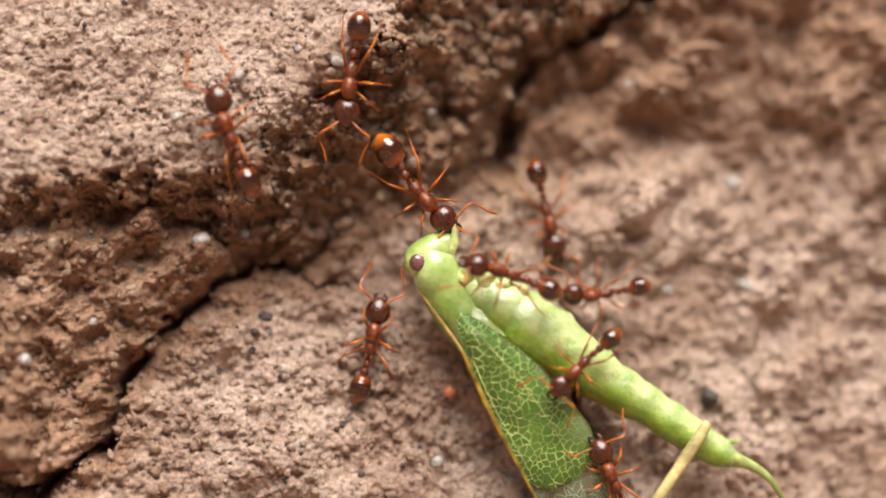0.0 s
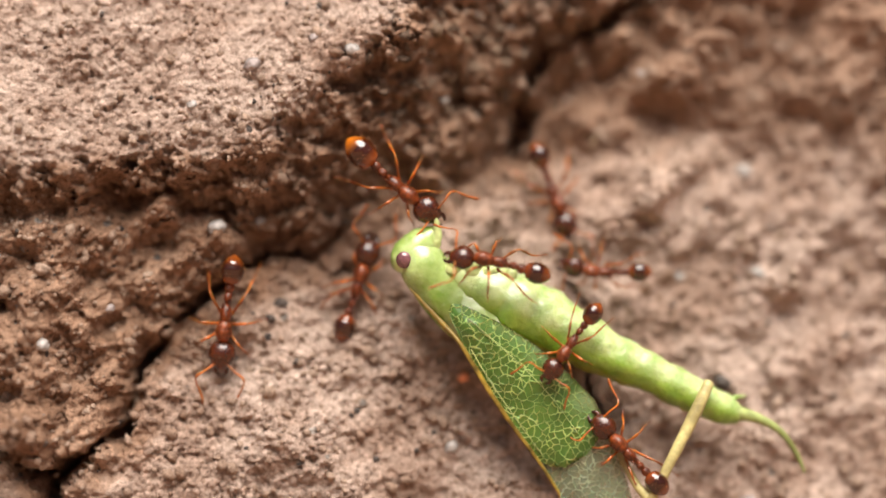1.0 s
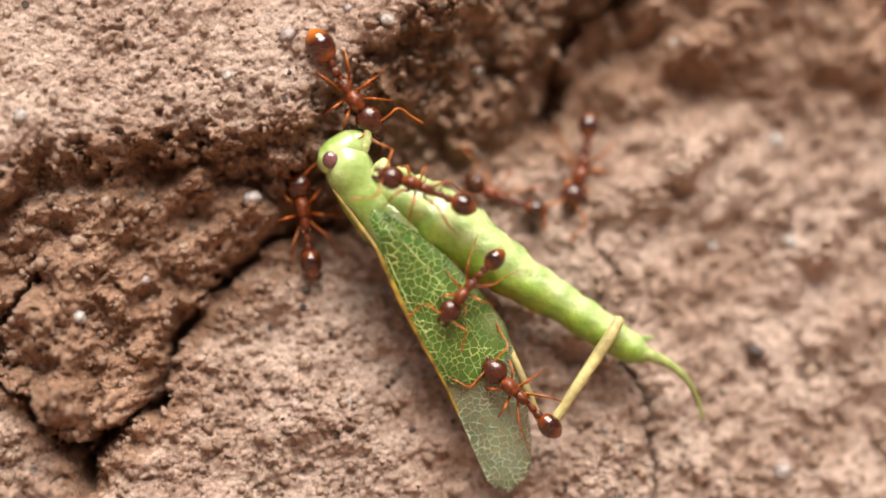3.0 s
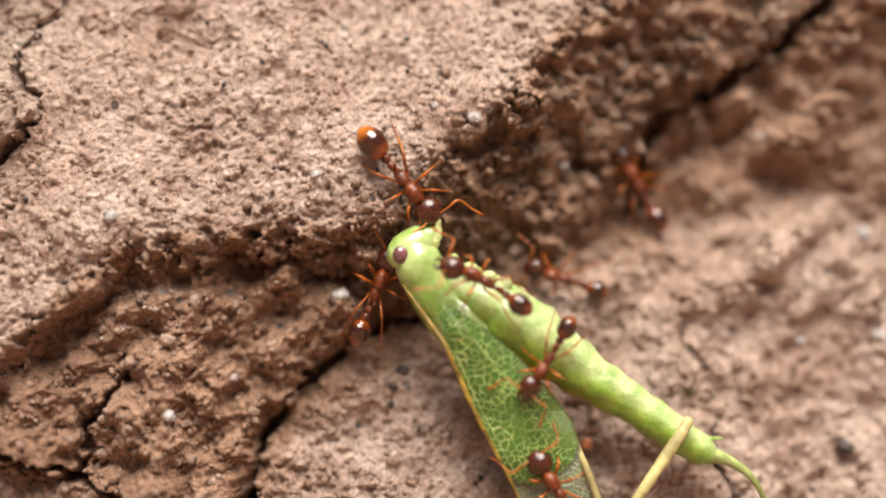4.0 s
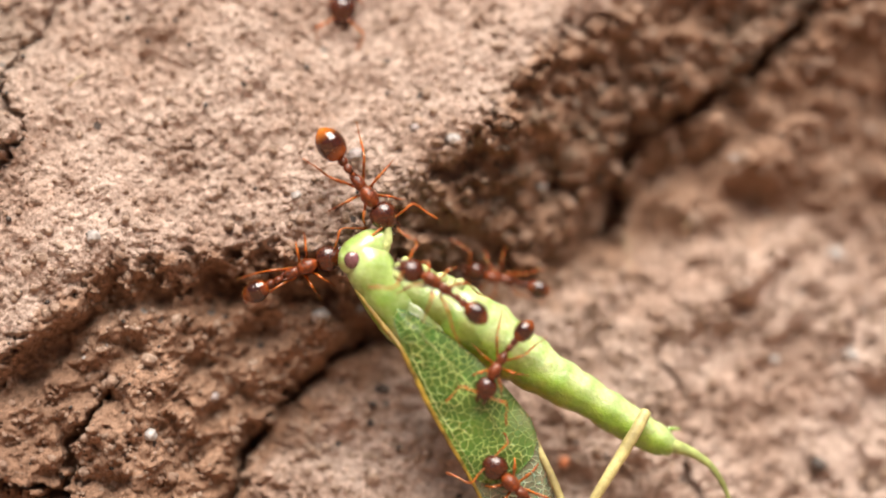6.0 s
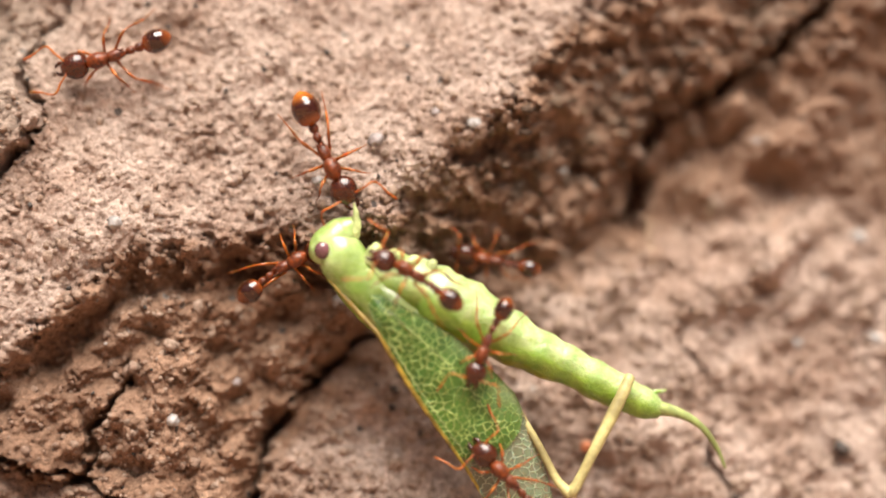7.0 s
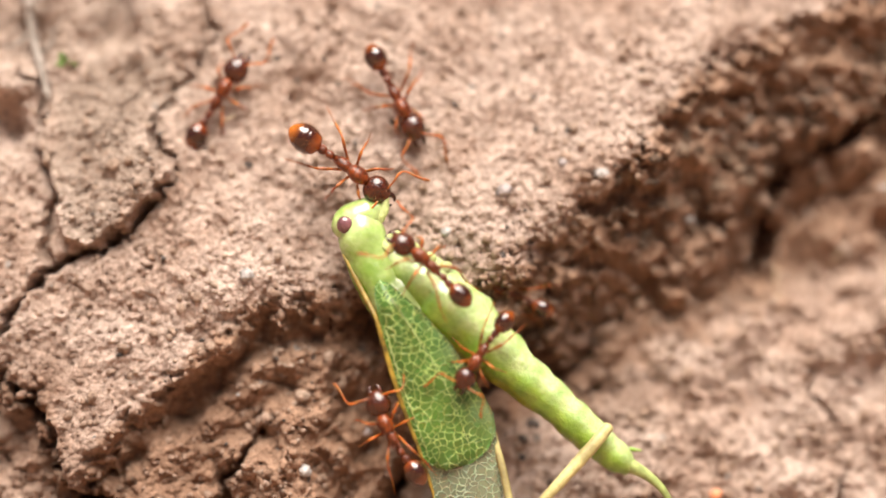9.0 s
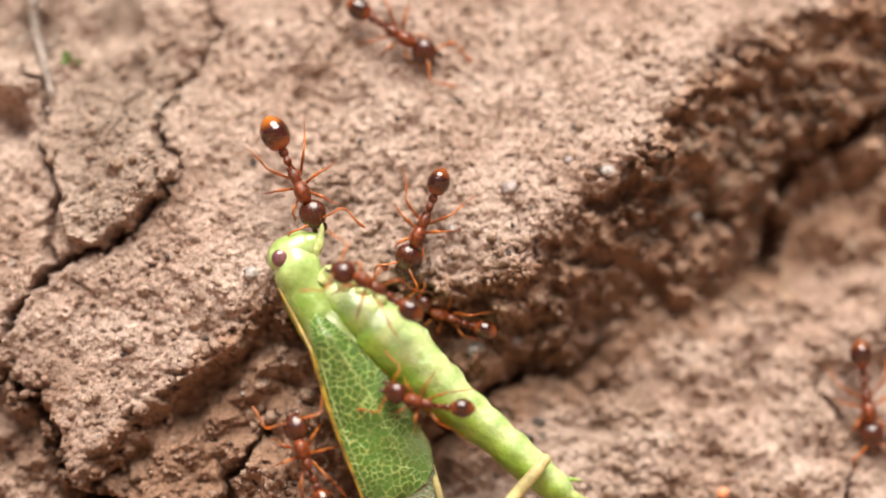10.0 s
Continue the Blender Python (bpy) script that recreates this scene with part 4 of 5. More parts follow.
def build_crumbs(name, label, mat, count, line=None, seed=5, even=False, size=1.0):
    """Loose crumbs, too many to tell apart; line: they gather along it; even: they lie everywhere."""
    rng = np.random.RandomState(seed)
    bm = bmesh.new()
    bmesh.ops.create_icosphere(bm, subdivisions=1, radius=1)
    unit = np.array([v.co[:] for v in bm.verts])
    tris = np.array([[v.index for v in f.verts] for f in bm.faces])
    bm.free()
    x, z = rng.uniform(-35, 18, count), rng.uniform(-16, 16, count)
    thick = layered(x, z, 5, 3, 201) - 0.9 * ease(1, 4, inside(x, z, SLAB))
    if line:
        thick = 0.9 - off_line(x, z, line)[0] / 1.3
    if even:
        thick = 0.25 + layered(x, z, 6, 2, 271)
    keep = thick + rng.uniform(-0.6, 0.6, count) > -0.15
    x, z = x[keep], z[keep]
    y = -bank_form(x, z)
    n = len(x)
    r = size * (0.05 + 0.17 * rng.rand(n) ** 3 * 1.4)
    shape = 1 + 0.30 * rng.uniform(-1, 1, (n, len(unit), 1))
    turn = rng.uniform(0, 6.3, n)
    c, s = np.cos(turn)[:, None], np.sin(turn)[:, None]
    co = unit[None] * shape * r[:, None, None] * rng.uniform(0.7, 1.3, (n, 1, 3))
    co = np.stack([co[..., 0] * c - co[..., 2] * s, co[..., 1], co[..., 0] * s + co[..., 2] * c], -1)
    co += np.stack([x, y - 0.25 * r, z + 300], -1)[:, None]
    faces = (tris[None] + (np.arange(n) * len(unit))[:, None, None]).reshape(-1, 3)
    me = mesh_of(name, (co.reshape(-1, 3) * MM).tolist(), faces.tolist(), mat)
    return tagged(new(name, me), label, "soil crumbs", kind="stuff")


build_crumbs("clay_crumbs", "loose clay crumbs scattered over the bank", CRUMB, 5200)
build_crumbs("sand_grains", "fine clay grains lying all over the bank", CRUMB, 15000, None, 9, True, 0.55)
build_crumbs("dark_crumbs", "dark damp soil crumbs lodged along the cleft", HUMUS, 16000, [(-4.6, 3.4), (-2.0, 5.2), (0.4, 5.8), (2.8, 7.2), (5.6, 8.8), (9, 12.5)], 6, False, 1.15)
build_crumbs("black_specks", "tiny black specks of humus scattered over the clay", BLACK_BIT, 800, None, 7, True, 0.5)
build_crumbs("pale_grains", "pale sand grains lodged in the dark soil of the cleft", QUARTZ, 600, [(-4.0, 4.8), (-1.0, 5.8), (1.0, 6.2), (4.0, 8.2)], 8, False, 1.1)


def strand(name, label, category, points, radius, mat, seed):
    """A thin dry strand lying on the bank, through (x, z) points in mm; lifted a little off it."""
    rings = []
    for k, (x, z, lift) in enumerate(points):
        rings.append((x, bank_y(x, z) - lift, z + 300, radius * (1 - 0.6 * k / len(points))))
    ob = new(name, loft(name, rings, mat, 8, 1.0, 0, 0, 0.35, seed))
    return tagged(ob, label, category)


root = strand("rootlet", "thin grey dry rootlet hanging over the clay", "root", [(-31.6, 15.5, 0.6), (-31.1, 13.3, 0.5), (-30.9, 11.8, 0.7), (-30.4, 10.3, 0.6), (-29.9, 8.6, 0.3)], 0.30, ROOT_BARK, 3)
for k, pts in enumerate([[(-31.0, 12.6, 0.6), (-30.3, 13.2, 0.7), (-30.1, 13.9, 0.5)], [(-30.9, 11.6, 0.7), (-31.6, 11.0, 0.6), (-32.1, 10.9, 0.4)], [(-30.5, 10.6, 0.6), (-30.0, 11.0, 0.5), (-29.9, 11.6, 0.3)]]):
    part("branch", loft("branch", [(x, bank_y(x, z) - lift, z + 300, 0.10 - 0.025 * i) for i, (x, z, lift) in enumerate(pts)], ROOT_BARK, 7, 1.0, 0, 0, 0.3, k), root)
for x, z, dx, dz in [(1.2, -0.7, -0.1, 2.0), (-7.3, -0.4, 0.5, -0.6), (-2.5, 5.6, 1.0, 0.3), (-22.6, 7.4, 0.7, 0.5), (3.6, 1.2, 0.4, 1.0)]:
    strand("plant_fibre", "short pale straw fibre stuck in the clay", "fibre", [(x, z, 0.1), (x + dx * 0.5, z + dz * 0.5, 0.5), (x + dx, z + dz, 0.35)], 0.05, FIBRE, 5)


def build_moss():
    rng = random.Random(8)
    moss = tagged(new("moss_speck"), "tiny green moss tuft on the clay flake", "moss")
    y = bank_y(-29.2, 10.2)
    moss.matrix_basis = pose(-29.2 * MM, y * MM, 0.3 + 10.2 * MM)
    for k in range(9):
        a, b = rng.uniform(-0.3, 0.3), rng.uniform(-0.25, 0.25)
        part("leaflet", loft("leaflet", [(a * 0.5, 0.1, b * 0.5, 0.05), (a, -0.25, b + 0.05, 0.08), (a * 1.5, -0.4, b * 1.4 + 0.1, 0.02)], MOSS, 6, 0.5), moss)
    return moss


build_moss()


def drag(x, y, z, fall, deep):
    """The green insect's pose by its eye, in mm; fall: how far its body hangs below level, deep: how far its tail leans to the bank, in degrees."""
    return pose(x * MM, y * MM, 0.3 + z * MM, 0, 0, deep) @ pose(0, 0, 0, 0, fall - 46.6, 0)


def crawl(x, y, z, heading, roll=0.0, pitch=0.0):
    """An ant's pose on the bank: mm, its heading in the face of the bank from +x towards +z, its back to the open."""
    ahead = Vector((math.cos(radians(heading)), 0, math.sin(radians(heading))))
    back = Vector((0, -1, 0))
    m = Matrix((ahead, back.cross(ahead), back)).transposed().to_4x4()
    return Matrix.Translation((x * MM, y * MM, 0.3 + z * MM)) @ m @ pose(0, 0, 0, roll, pitch, 0)


def nod(x, yaw, pitch=0.0):
    """The pose of a head or a waist on its ant."""
    return pose(x * MM, 0, 0 if x > 0 else -0.08 * MM, 0, pitch, yaw)


def step(legs, swing, beat, first):
    """Swing the six legs in two sets of three, beat rows a second."""
    for k, leg in enumerate(legs):
        home, rows = leg.matrix_basis.copy(), []
        for n in range(int(10 * beat) + 1):
            a = swing * math.sin(2.4 * n + first + math.pi * ((k % 3 + k // 3) % 2)) + 0.4 * swing * math.sin(1.1 * n + 2 * k)
            rows.append((n / beat, home @ pose(0, 0, 0, 0.5 * a, 0, a)))
        walk(leg, rows)


def motions():
    walk(insect, [
        (0, drag(-3.17, -2.00, -3.01, 32.0, 3.0)),
        (0.5, drag(-3.39, -2.04, -2.80, 31.4, 3.2)),
        (1, drag(-4.30, -2.08, -3.46, 24.9, 3.5)),
        (1.5, drag(-5.16, -2.13, -2.82, 26.4, 3.8)),
        (2, drag(-6.40, -2.17, -2.94, 23.2, 4.0)),
        (2.2, drag(-6.53, -2.28, -2.74, 24.2, 4.2)),
        (3.3, drag(-9.48, -2.89, -0.25, 33.6, 5.6)),
        (3.5, drag(-9.59, -3.00, -0.33, 33.8, 5.8)),
        (4, drag(-9.50, -3.37, -0.46, 33.2, 6.4)),
        (4.5, drag(-9.43, -3.73, 0.27, 35.4, 7.0)),
        (5, drag(-10.38, -4.10, 0.81, 33.9, 7.0)),
        (5.5, drag(-10.45, -4.18, 0.40, 32.7, 7.0)),
        (6, drag(-10.65, -4.26, 0.17, 30.6, 7.0)),
        (7.3, drag(-13.99, -4.47, -0.07, 25.5, 7.0)),
        (7.5, drag(-14.70, -4.50, 0.90, 40.5, 7.0)),
        (8, drag(-14.72, -4.52, 1.79, 44.6, 7.0)),
        (8.2, drag(-15.48, -4.53, 2.92, 49.1, 7.0)),
        (8.5, drag(-15.93, -4.54, 3.30, 47.5, 7.0)),
        (9, drag(-17.06, -4.56, 3.12, 41.3, 7.0)),
        (9.5, drag(-18.01, -4.58, 1.77, 43.3, 7.0)),
        (10, drag(-19.91, -4.60, 1.71, 40.7, 7.0)),
    ])
    ant, head, waist, legs = ants["puller"]
    walk(ant, [
        (0.00, crawl(-3.04, -2.14, -0.24, -49)),
        (0.50, crawl(-3.34, -2.18, -0.06, -41)),
        (1.00, crawl(-4.43, -2.23, -0.55, -40)),
        (1.50, crawl(-5.16, -2.27, 0.05, -32)),
        (2.00, crawl(-6.39, -2.32, -0.11, -42)),
        (2.20, crawl(-6.41, -2.43, 0.04, -43)),
        (3.30, crawl(-8.70, -2.96, 2.62, -61)),
        (3.50, crawl(-8.99, -3.09, 2.65, -63)),
        (4.00, crawl(-9.18, -3.48, 2.37, -51)),
        (4.50, crawl(-8.86, -3.81, 3.00, -49)),
        (5.00, crawl(-10.20, -4.23, 3.64, -44)),
        (5.50, crawl(-9.91, -4.26, 3.34, -50)),
        (6.00, crawl(-10.17, -4.35, 3.05, -53)),
        (7.30, crawl(-13.50, -4.54, 3.76, -65)),
        (7.50, crawl(-14.08, -4.57, 3.80, -59)),
        (8.00, crawl(-14.25, -4.61, 4.31, -41)),
        (8.20, crawl(-15.08, -4.63, 5.13, -37)),
        (8.50, crawl(-15.58, -4.65, 5.47, -35)),
        (9.00, crawl(-16.81, -4.68, 5.39, -37)),
        (9.50, crawl(-17.53, -4.67, 4.25, -50)),
        (10.00, crawl(-19.14, -4.65, 4.75, -65)),
    ])
    walk(head, [(0.00, nod(0.84, 6)), (0.50, nod(0.84, -3)), (1.00, nod(0.84, 3)), (1.50, nod(0.84, 0)), (2.00, nod(0.84, 2)), (2.20, nod(0.84, 8)), (3.30, nod(0.84, 2)), (3.50, nod(0.84, 4)), (4.00, nod(0.84, -2)), (4.50, nod(0.84, 1)), (5.00, nod(0.84, 4)), (5.50, nod(0.84, 0)), (6.00, nod(0.84, 1)), (7.50, nod(0.84, 5)), (8.00, nod(0.84, 0)), (8.20, nod(0.84, 1)), (8.50, nod(0.84, 2)), (9.00, nod(0.84, -3)), (9.50, nod(0.84, 1)), (10.00, nod(0.84, -0))])
    walk(waist, [(0.00, nod(-0.74, -6)), (0.50, nod(-0.74, 3)), (1.00, nod(-0.74, -3)), (1.50, nod(-0.74, -0)), (2.00, nod(-0.74, -2)), (2.20, nod(-0.74, -8)), (3.30, nod(-0.74, -2)), (3.50, nod(-0.74, -4)), (4.00, nod(-0.74, 2)), (4.50, nod(-0.74, -1)), (5.00, nod(-0.74, -4)), (5.50, nod(-0.74, -0)), (6.00, nod(-0.74, -1)), (7.50, nod(-0.74, -5)), (8.00, nod(-0.74, -0)), (8.20, nod(-0.74, -1)), (8.50, nod(-0.74, -2)), (9.00, nod(-0.74, 3)), (9.50, nod(-0.74, -1)), (10.00, nod(-0.74, 0))])
    step(legs, 7, 2, 0)
    ant, head, waist, legs = ants["rider"]
    walk(ant, [
        (0.00, crawl(0.41, -4.01, -3.38, 162, 28)),
        (0.50, crawl(0.16, -4.05, -3.08, 158, 28)),
        (1.00, crawl(-0.70, -4.06, -3.47, 170, 28)),
        (1.50, crawl(-1.42, -4.09, -2.80, 168, 28)),
        (2.00, crawl(-2.74, -4.11, -3.25, 174, 28)),
        (2.20, crawl(-2.85, -4.21, -3.01, 172, 28)),
        (3.30, crawl(-5.97, -4.75, -1.52, 156, 28)),
        (3.50, crawl(-6.20, -4.86, -1.78, 154, 28)),
        (4.00, crawl(-6.22, -5.20, -1.42, 153, 28)),
        (4.50, crawl(-5.97, -5.51, -0.79, 156, 28)),
        (5.00, crawl(-6.96, -5.88, -0.20, 159, 28)),
        (5.50, crawl(-7.03, -5.96, -0.33, 151, 28)),
        (6.00, crawl(-7.11, -6.03, -0.82, 148, 28)),
        (7.30, crawl(-10.51, -6.26, -0.97, 151, 28)),
        (7.50, crawl(-11.36, -6.29, -0.66, 145, 28)),
        (8.00, crawl(-11.28, -6.30, 0.42, 139, 28)),
        (8.20, crawl(-12.16, -6.32, 1.35, 145, 28)),
        (8.50, crawl(-12.40, -6.31, 1.90, 142, 28)),
        (9.00, crawl(-13.60, -6.33, 1.55, 139, 28)),
        (9.50, crawl(-14.30, -6.32, 0.33, 144, 28)),
        (10.00, crawl(-16.06, -6.33, 0.60, 151, 28)),
    ])
    walk(head, [(0.00, nod(0.84, 2)), (0.50, nod(0.84, 6)), (1.00, nod(0.84, 6)), (1.50, nod(0.84, 6)), (2.00, nod(0.84, 6)), (2.20, nod(0.84, 1)), (3.30, nod(0.84, 4)), (3.50, nod(0.84, 9)), (4.00, nod(0.84, 9)), (4.50, nod(0.84, 8)), (5.00, nod(0.84, 6)), (5.50, nod(0.84, 6)), (6.00, nod(0.84, 6)), (7.50, nod(0.84, 7)), (8.00, nod(0.84, 6)), (8.20, nod(0.84, 9)), (8.50, nod(0.84, 7)), (9.00, nod(0.84, 5)), (9.50, nod(0.84, 5)), (10.00, nod(0.84, 5))])
    walk(waist, [(0.00, nod(-0.74, -2)), (0.50, nod(-0.74, -6)), (1.00, nod(-0.74, -6)), (1.50, nod(-0.74, -6)), (2.00, nod(-0.74, -6)), (2.20, nod(-0.74, -1)), (3.30, nod(-0.74, -4)), (3.50, nod(-0.74, -9)), (4.00, nod(-0.74, -9)), (4.50, nod(-0.74, -8)), (5.00, nod(-0.74, -6)), (5.50, nod(-0.74, -6)), (6.00, nod(-0.74, -6)), (7.50, nod(-0.74, -7)), (8.00, nod(-0.74, -6)), (8.20, nod(-0.74, -9)), (8.50, nod(-0.74, -7)), (9.00, nod(-0.74, -5)), (9.50, nod(-0.74, -5)), (10.00, nod(-0.74, -5))])
    step(legs, 7, 2, 1)
    ant, head, waist, legs = ants["biter"]
    walk(ant, [
        (0.00, crawl(3.41, -3.71, -7.13, -135)),
        (0.50, crawl(2.63, -3.76, -6.93, -130)),
        (1.00, crawl(2.43, -3.72, -6.94, -125)),
        (1.50, crawl(1.26, -3.75, -6.44, -140)),
        (2.00, crawl(0.38, -3.74, -6.46, -137)),
        (2.20, crawl(0.15, -3.84, -6.63, -136)),
        (3.30, crawl(-3.91, -4.40, -5.28, -128)),
        (3.50, crawl(-3.93, -4.48, -4.97, -137)),
        (4.00, crawl(-3.62, -4.77, -4.83, -123)),
        (4.50, crawl(-3.48, -5.06, -3.95, -117)),
        (5.00, crawl(-4.52, -5.44, -3.19, -121)),
        (5.50, crawl(-4.60, -5.52, -3.76, -121)),
        (6.00, crawl(-4.68, -5.58, -4.00, -121)),
        (7.30, crawl(-7.77, -5.87, -3.92, -111)),
        (7.50, crawl(-9.49, -5.91, -4.40, -123)),
        (8.00, crawl(-9.44, -5.92, -3.63, -124)),
        (8.20, crawl(-10.55, -5.98, -2.66, -130)),
        (8.50, crawl(-10.74, -5.95, -2.40, -124)),
        (9.00, crawl(-11.54, -5.93, -2.21, -124)),
        (9.50, crawl(-13.00, -6.01, -4.01, -141)),
        (10.00, crawl(-14.11, -5.94, -4.11, -196)),
    ])
    walk(head, [(0.00, nod(0.84, 5)), (0.50, nod(0.84, 7)), (1.00, nod(0.84, 2)), (1.50, nod(0.84, -2)), (2.00, nod(0.84, -1)), (2.20, nod(0.84, -5)), (3.30, nod(0.84, 8)), (3.50, nod(0.84, 8)), (4.00, nod(0.84, -3)), (4.50, nod(0.84, 1)), (5.00, nod(0.84, 2)), (5.50, nod(0.84, 11)), (6.00, nod(0.84, 10)), (7.50, nod(0.84, 4)), (8.00, nod(0.84, 1)), (8.20, nod(0.84, 6)), (8.50, nod(0.84, 4)), (9.00, nod(0.84, 5)), (9.50, nod(0.84, 4)), (10.00, nod(0.84, -11))])
    walk(waist, [(0.00, nod(-0.74, -5)), (0.50, nod(-0.74, -7)), (1.00, nod(-0.74, -2)), (1.50, nod(-0.74, 2)), (2.00, nod(-0.74, 1)), (2.20, nod(-0.74, 5)), (3.30, nod(-0.74, -8)), (3.50, nod(-0.74, -8)), (4.00, nod(-0.74, 3)), (4.50, nod(-0.74, -1)), (5.00, nod(-0.74, -2)), (5.50, nod(-0.74, -11)), (6.00, nod(-0.74, -10)), (7.50, nod(-0.74, -4)), (8.00, nod(-0.74, -1)), (8.20, nod(-0.74, -6)), (8.50, nod(-0.74, -4)), (9.00, nod(-0.74, -5)), (9.50, nod(-0.74, -4)), (10.00, nod(-0.74, 11))])
    step(legs, 7, 2, 2)
    ant, head, waist, legs = ants["wing_holder"]
    walk(ant, [
        (0.00, crawl(4.90, -2.93, -11.79, 115)),
        (0.50, crawl(4.71, -2.93, -11.15, 134)),
        (1.00, crawl(4.83, -2.88, -11.15, 134)),
        (1.50, crawl(3.78, -2.90, -10.64, 137)),
        (2.00, crawl(3.13, -2.85, -10.65, 141)),
        (2.20, crawl(2.65, -2.96, -10.58, 137)),
        (3.30, crawl(-2.38, -3.55, -9.98, 135)),
        (3.50, crawl(-2.87, -3.67, -10.12, 129)),
        (4.00, crawl(-3.14, -4.01, -9.91, 123)),
        (4.50, crawl(-3.56, -4.37, -9.33, 120)),
        (5.00, crawl(-3.60, -4.63, -8.33, 123)),
        (5.50, crawl(-3.73, -4.72, -8.76, 125)),
        (6.00, crawl(-3.89, -4.79, -9.08, 135)),
        (7.30, crawl(-6.82, -5.29, -9.26, 132)),
        (7.50, crawl(-10.80, -5.37, -10.13, 120)),
        (8.00, crawl(-11.43, -5.47, -7.37, 119)),
        (8.20, crawl(-14.05, -5.71, -6.38, 124)),
        (8.50, crawl(-14.08, -5.66, -6.02, 130)),
        (9.00, crawl(-15.19, -5.68, -5.29, 116)),
        (9.50, crawl(-16.80, -5.78, -6.29, 123)),
        (10.00, crawl(-18.81, -5.81, -6.33, 109)),
    ])
    walk(head, [(0.00, nod(0.84, -2)), (0.50, nod(0.84, 6)), (1.00, nod(0.84, 0)), (1.50, nod(0.84, 3)), (2.00, nod(0.84, 3)), (2.20, nod(0.84, 4)), (3.30, nod(0.84, 1)), (3.50, nod(0.84, 2)), (4.00, nod(0.84, 2)), (4.50, nod(0.84, -1)), (5.00, nod(0.84, 0)), (5.50, nod(0.84, -1)), (6.00, nod(0.84, 3)), (7.50, nod(0.84, 1)), (8.00, nod(0.84, -1)), (8.20, nod(0.84, -13)), (8.50, nod(0.84, -5)), (9.00, nod(0.84, -10)), (9.50, nod(0.84, -5)), (10.00, nod(0.84, -4))])
    walk(waist, [(0.00, nod(-0.74, 2)), (0.50, nod(-0.74, -6)), (1.00, nod(-0.74, -0)), (1.50, nod(-0.74, -3)), (2.00, nod(-0.74, -3)), (2.20, nod(-0.74, -4)), (3.30, nod(-0.74, -1)), (3.50, nod(-0.74, -2)), (4.00, nod(-0.74, -2)), (4.50, nod(-0.74, 1)), (5.00, nod(-0.74, -0)), (5.50, nod(-0.74, 1)), (6.00, nod(-0.74, -3)), (7.50, nod(-0.74, -1)), (8.00, nod(-0.74, 1)), (8.20, nod(-0.74, 13)), (8.50, nod(-0.74, 5)), (9.00, nod(-0.74, 10)), (9.50, nod(-0.74, 5)), (10.00, nod(-0.74, 4))])
    step(legs, 7, 2, 3)
    ant, head, waist, legs = ants["far_side"]
    walk(ant, [
        (0.00, crawl(4.42, -0.41, -4.30, -174, -20)),
        (0.50, crawl(4.22, -0.36, -4.02, -174, -20)),
        (1.00, crawl(3.89, -0.29, -3.92, -185, -20)),
        (1.50, crawl(2.69, -0.27, -3.63, -188, -20)),
        (2.00, crawl(1.04, -0.25, -3.12, -189, -20)),
        (2.20, crawl(0.81, -0.15, -3.04, -186, -20)),
        (3.30, crawl(-2.53, 0.48, -1.69, -205, -20)),
        (3.50, crawl(-2.66, 0.39, -1.59, -204, -20)),
        (4.00, crawl(-2.91, 0.05, -1.43, -198, -20)),
        (4.50, crawl(-3.16, -0.28, -0.84, -195, -20)),
        (5.00, crawl(-4.40, -0.68, -0.41, -195, -20)),
        (5.50, crawl(-4.49, -0.76, -0.41, -196, -20)),
        (6.00, crawl(-4.51, -0.82, -0.61, -193, -20)),
        (7.30, crawl(-7.44, -1.06, -0.46, -191, -20)),
        (7.50, crawl(-9.08, -1.10, -1.11, -202, -20)),
        (8.00, crawl(-8.64, -1.32, -0.75, -209, -20)),
        (8.20, crawl(-9.19, -1.41, -0.63, -215, -20)),
        (8.50, crawl(-9.70, -1.57, -0.82, -218, -20)),
        (9.00, crawl(-10.57, -2.06, 0.32, -204, -20)),
        (9.50, crawl(-11.46, -2.37, -0.73, -209, -20)),
        (10.00, crawl(-13.26, -2.68, -0.78, -203, -20)),
    ])
    walk(head, [(0.00, nod(0.84, -6)), (0.50, nod(0.84, 4)), (1.00, nod(0.84, -6)), (1.50, nod(0.84, 0)), (2.00, nod(0.84, 8)), (2.20, nod(0.84, -1)), (3.30, nod(0.84, -1)), (3.50, nod(0.84, 9)), (4.00, nod(0.84, 4)), (4.50, nod(0.84, 12)), (5.00, nod(0.84, 7)), (5.50, nod(0.84, 8)), (6.00, nod(0.84, 7)), (7.50, nod(0.84, 3)), (8.00, nod(0.84, -1)), (8.20, nod(0.84, 1)), (8.50, nod(0.84, 3)), (9.00, nod(0.84, 5)), (9.50, nod(0.84, 7)), (10.00, nod(0.84, -4))])
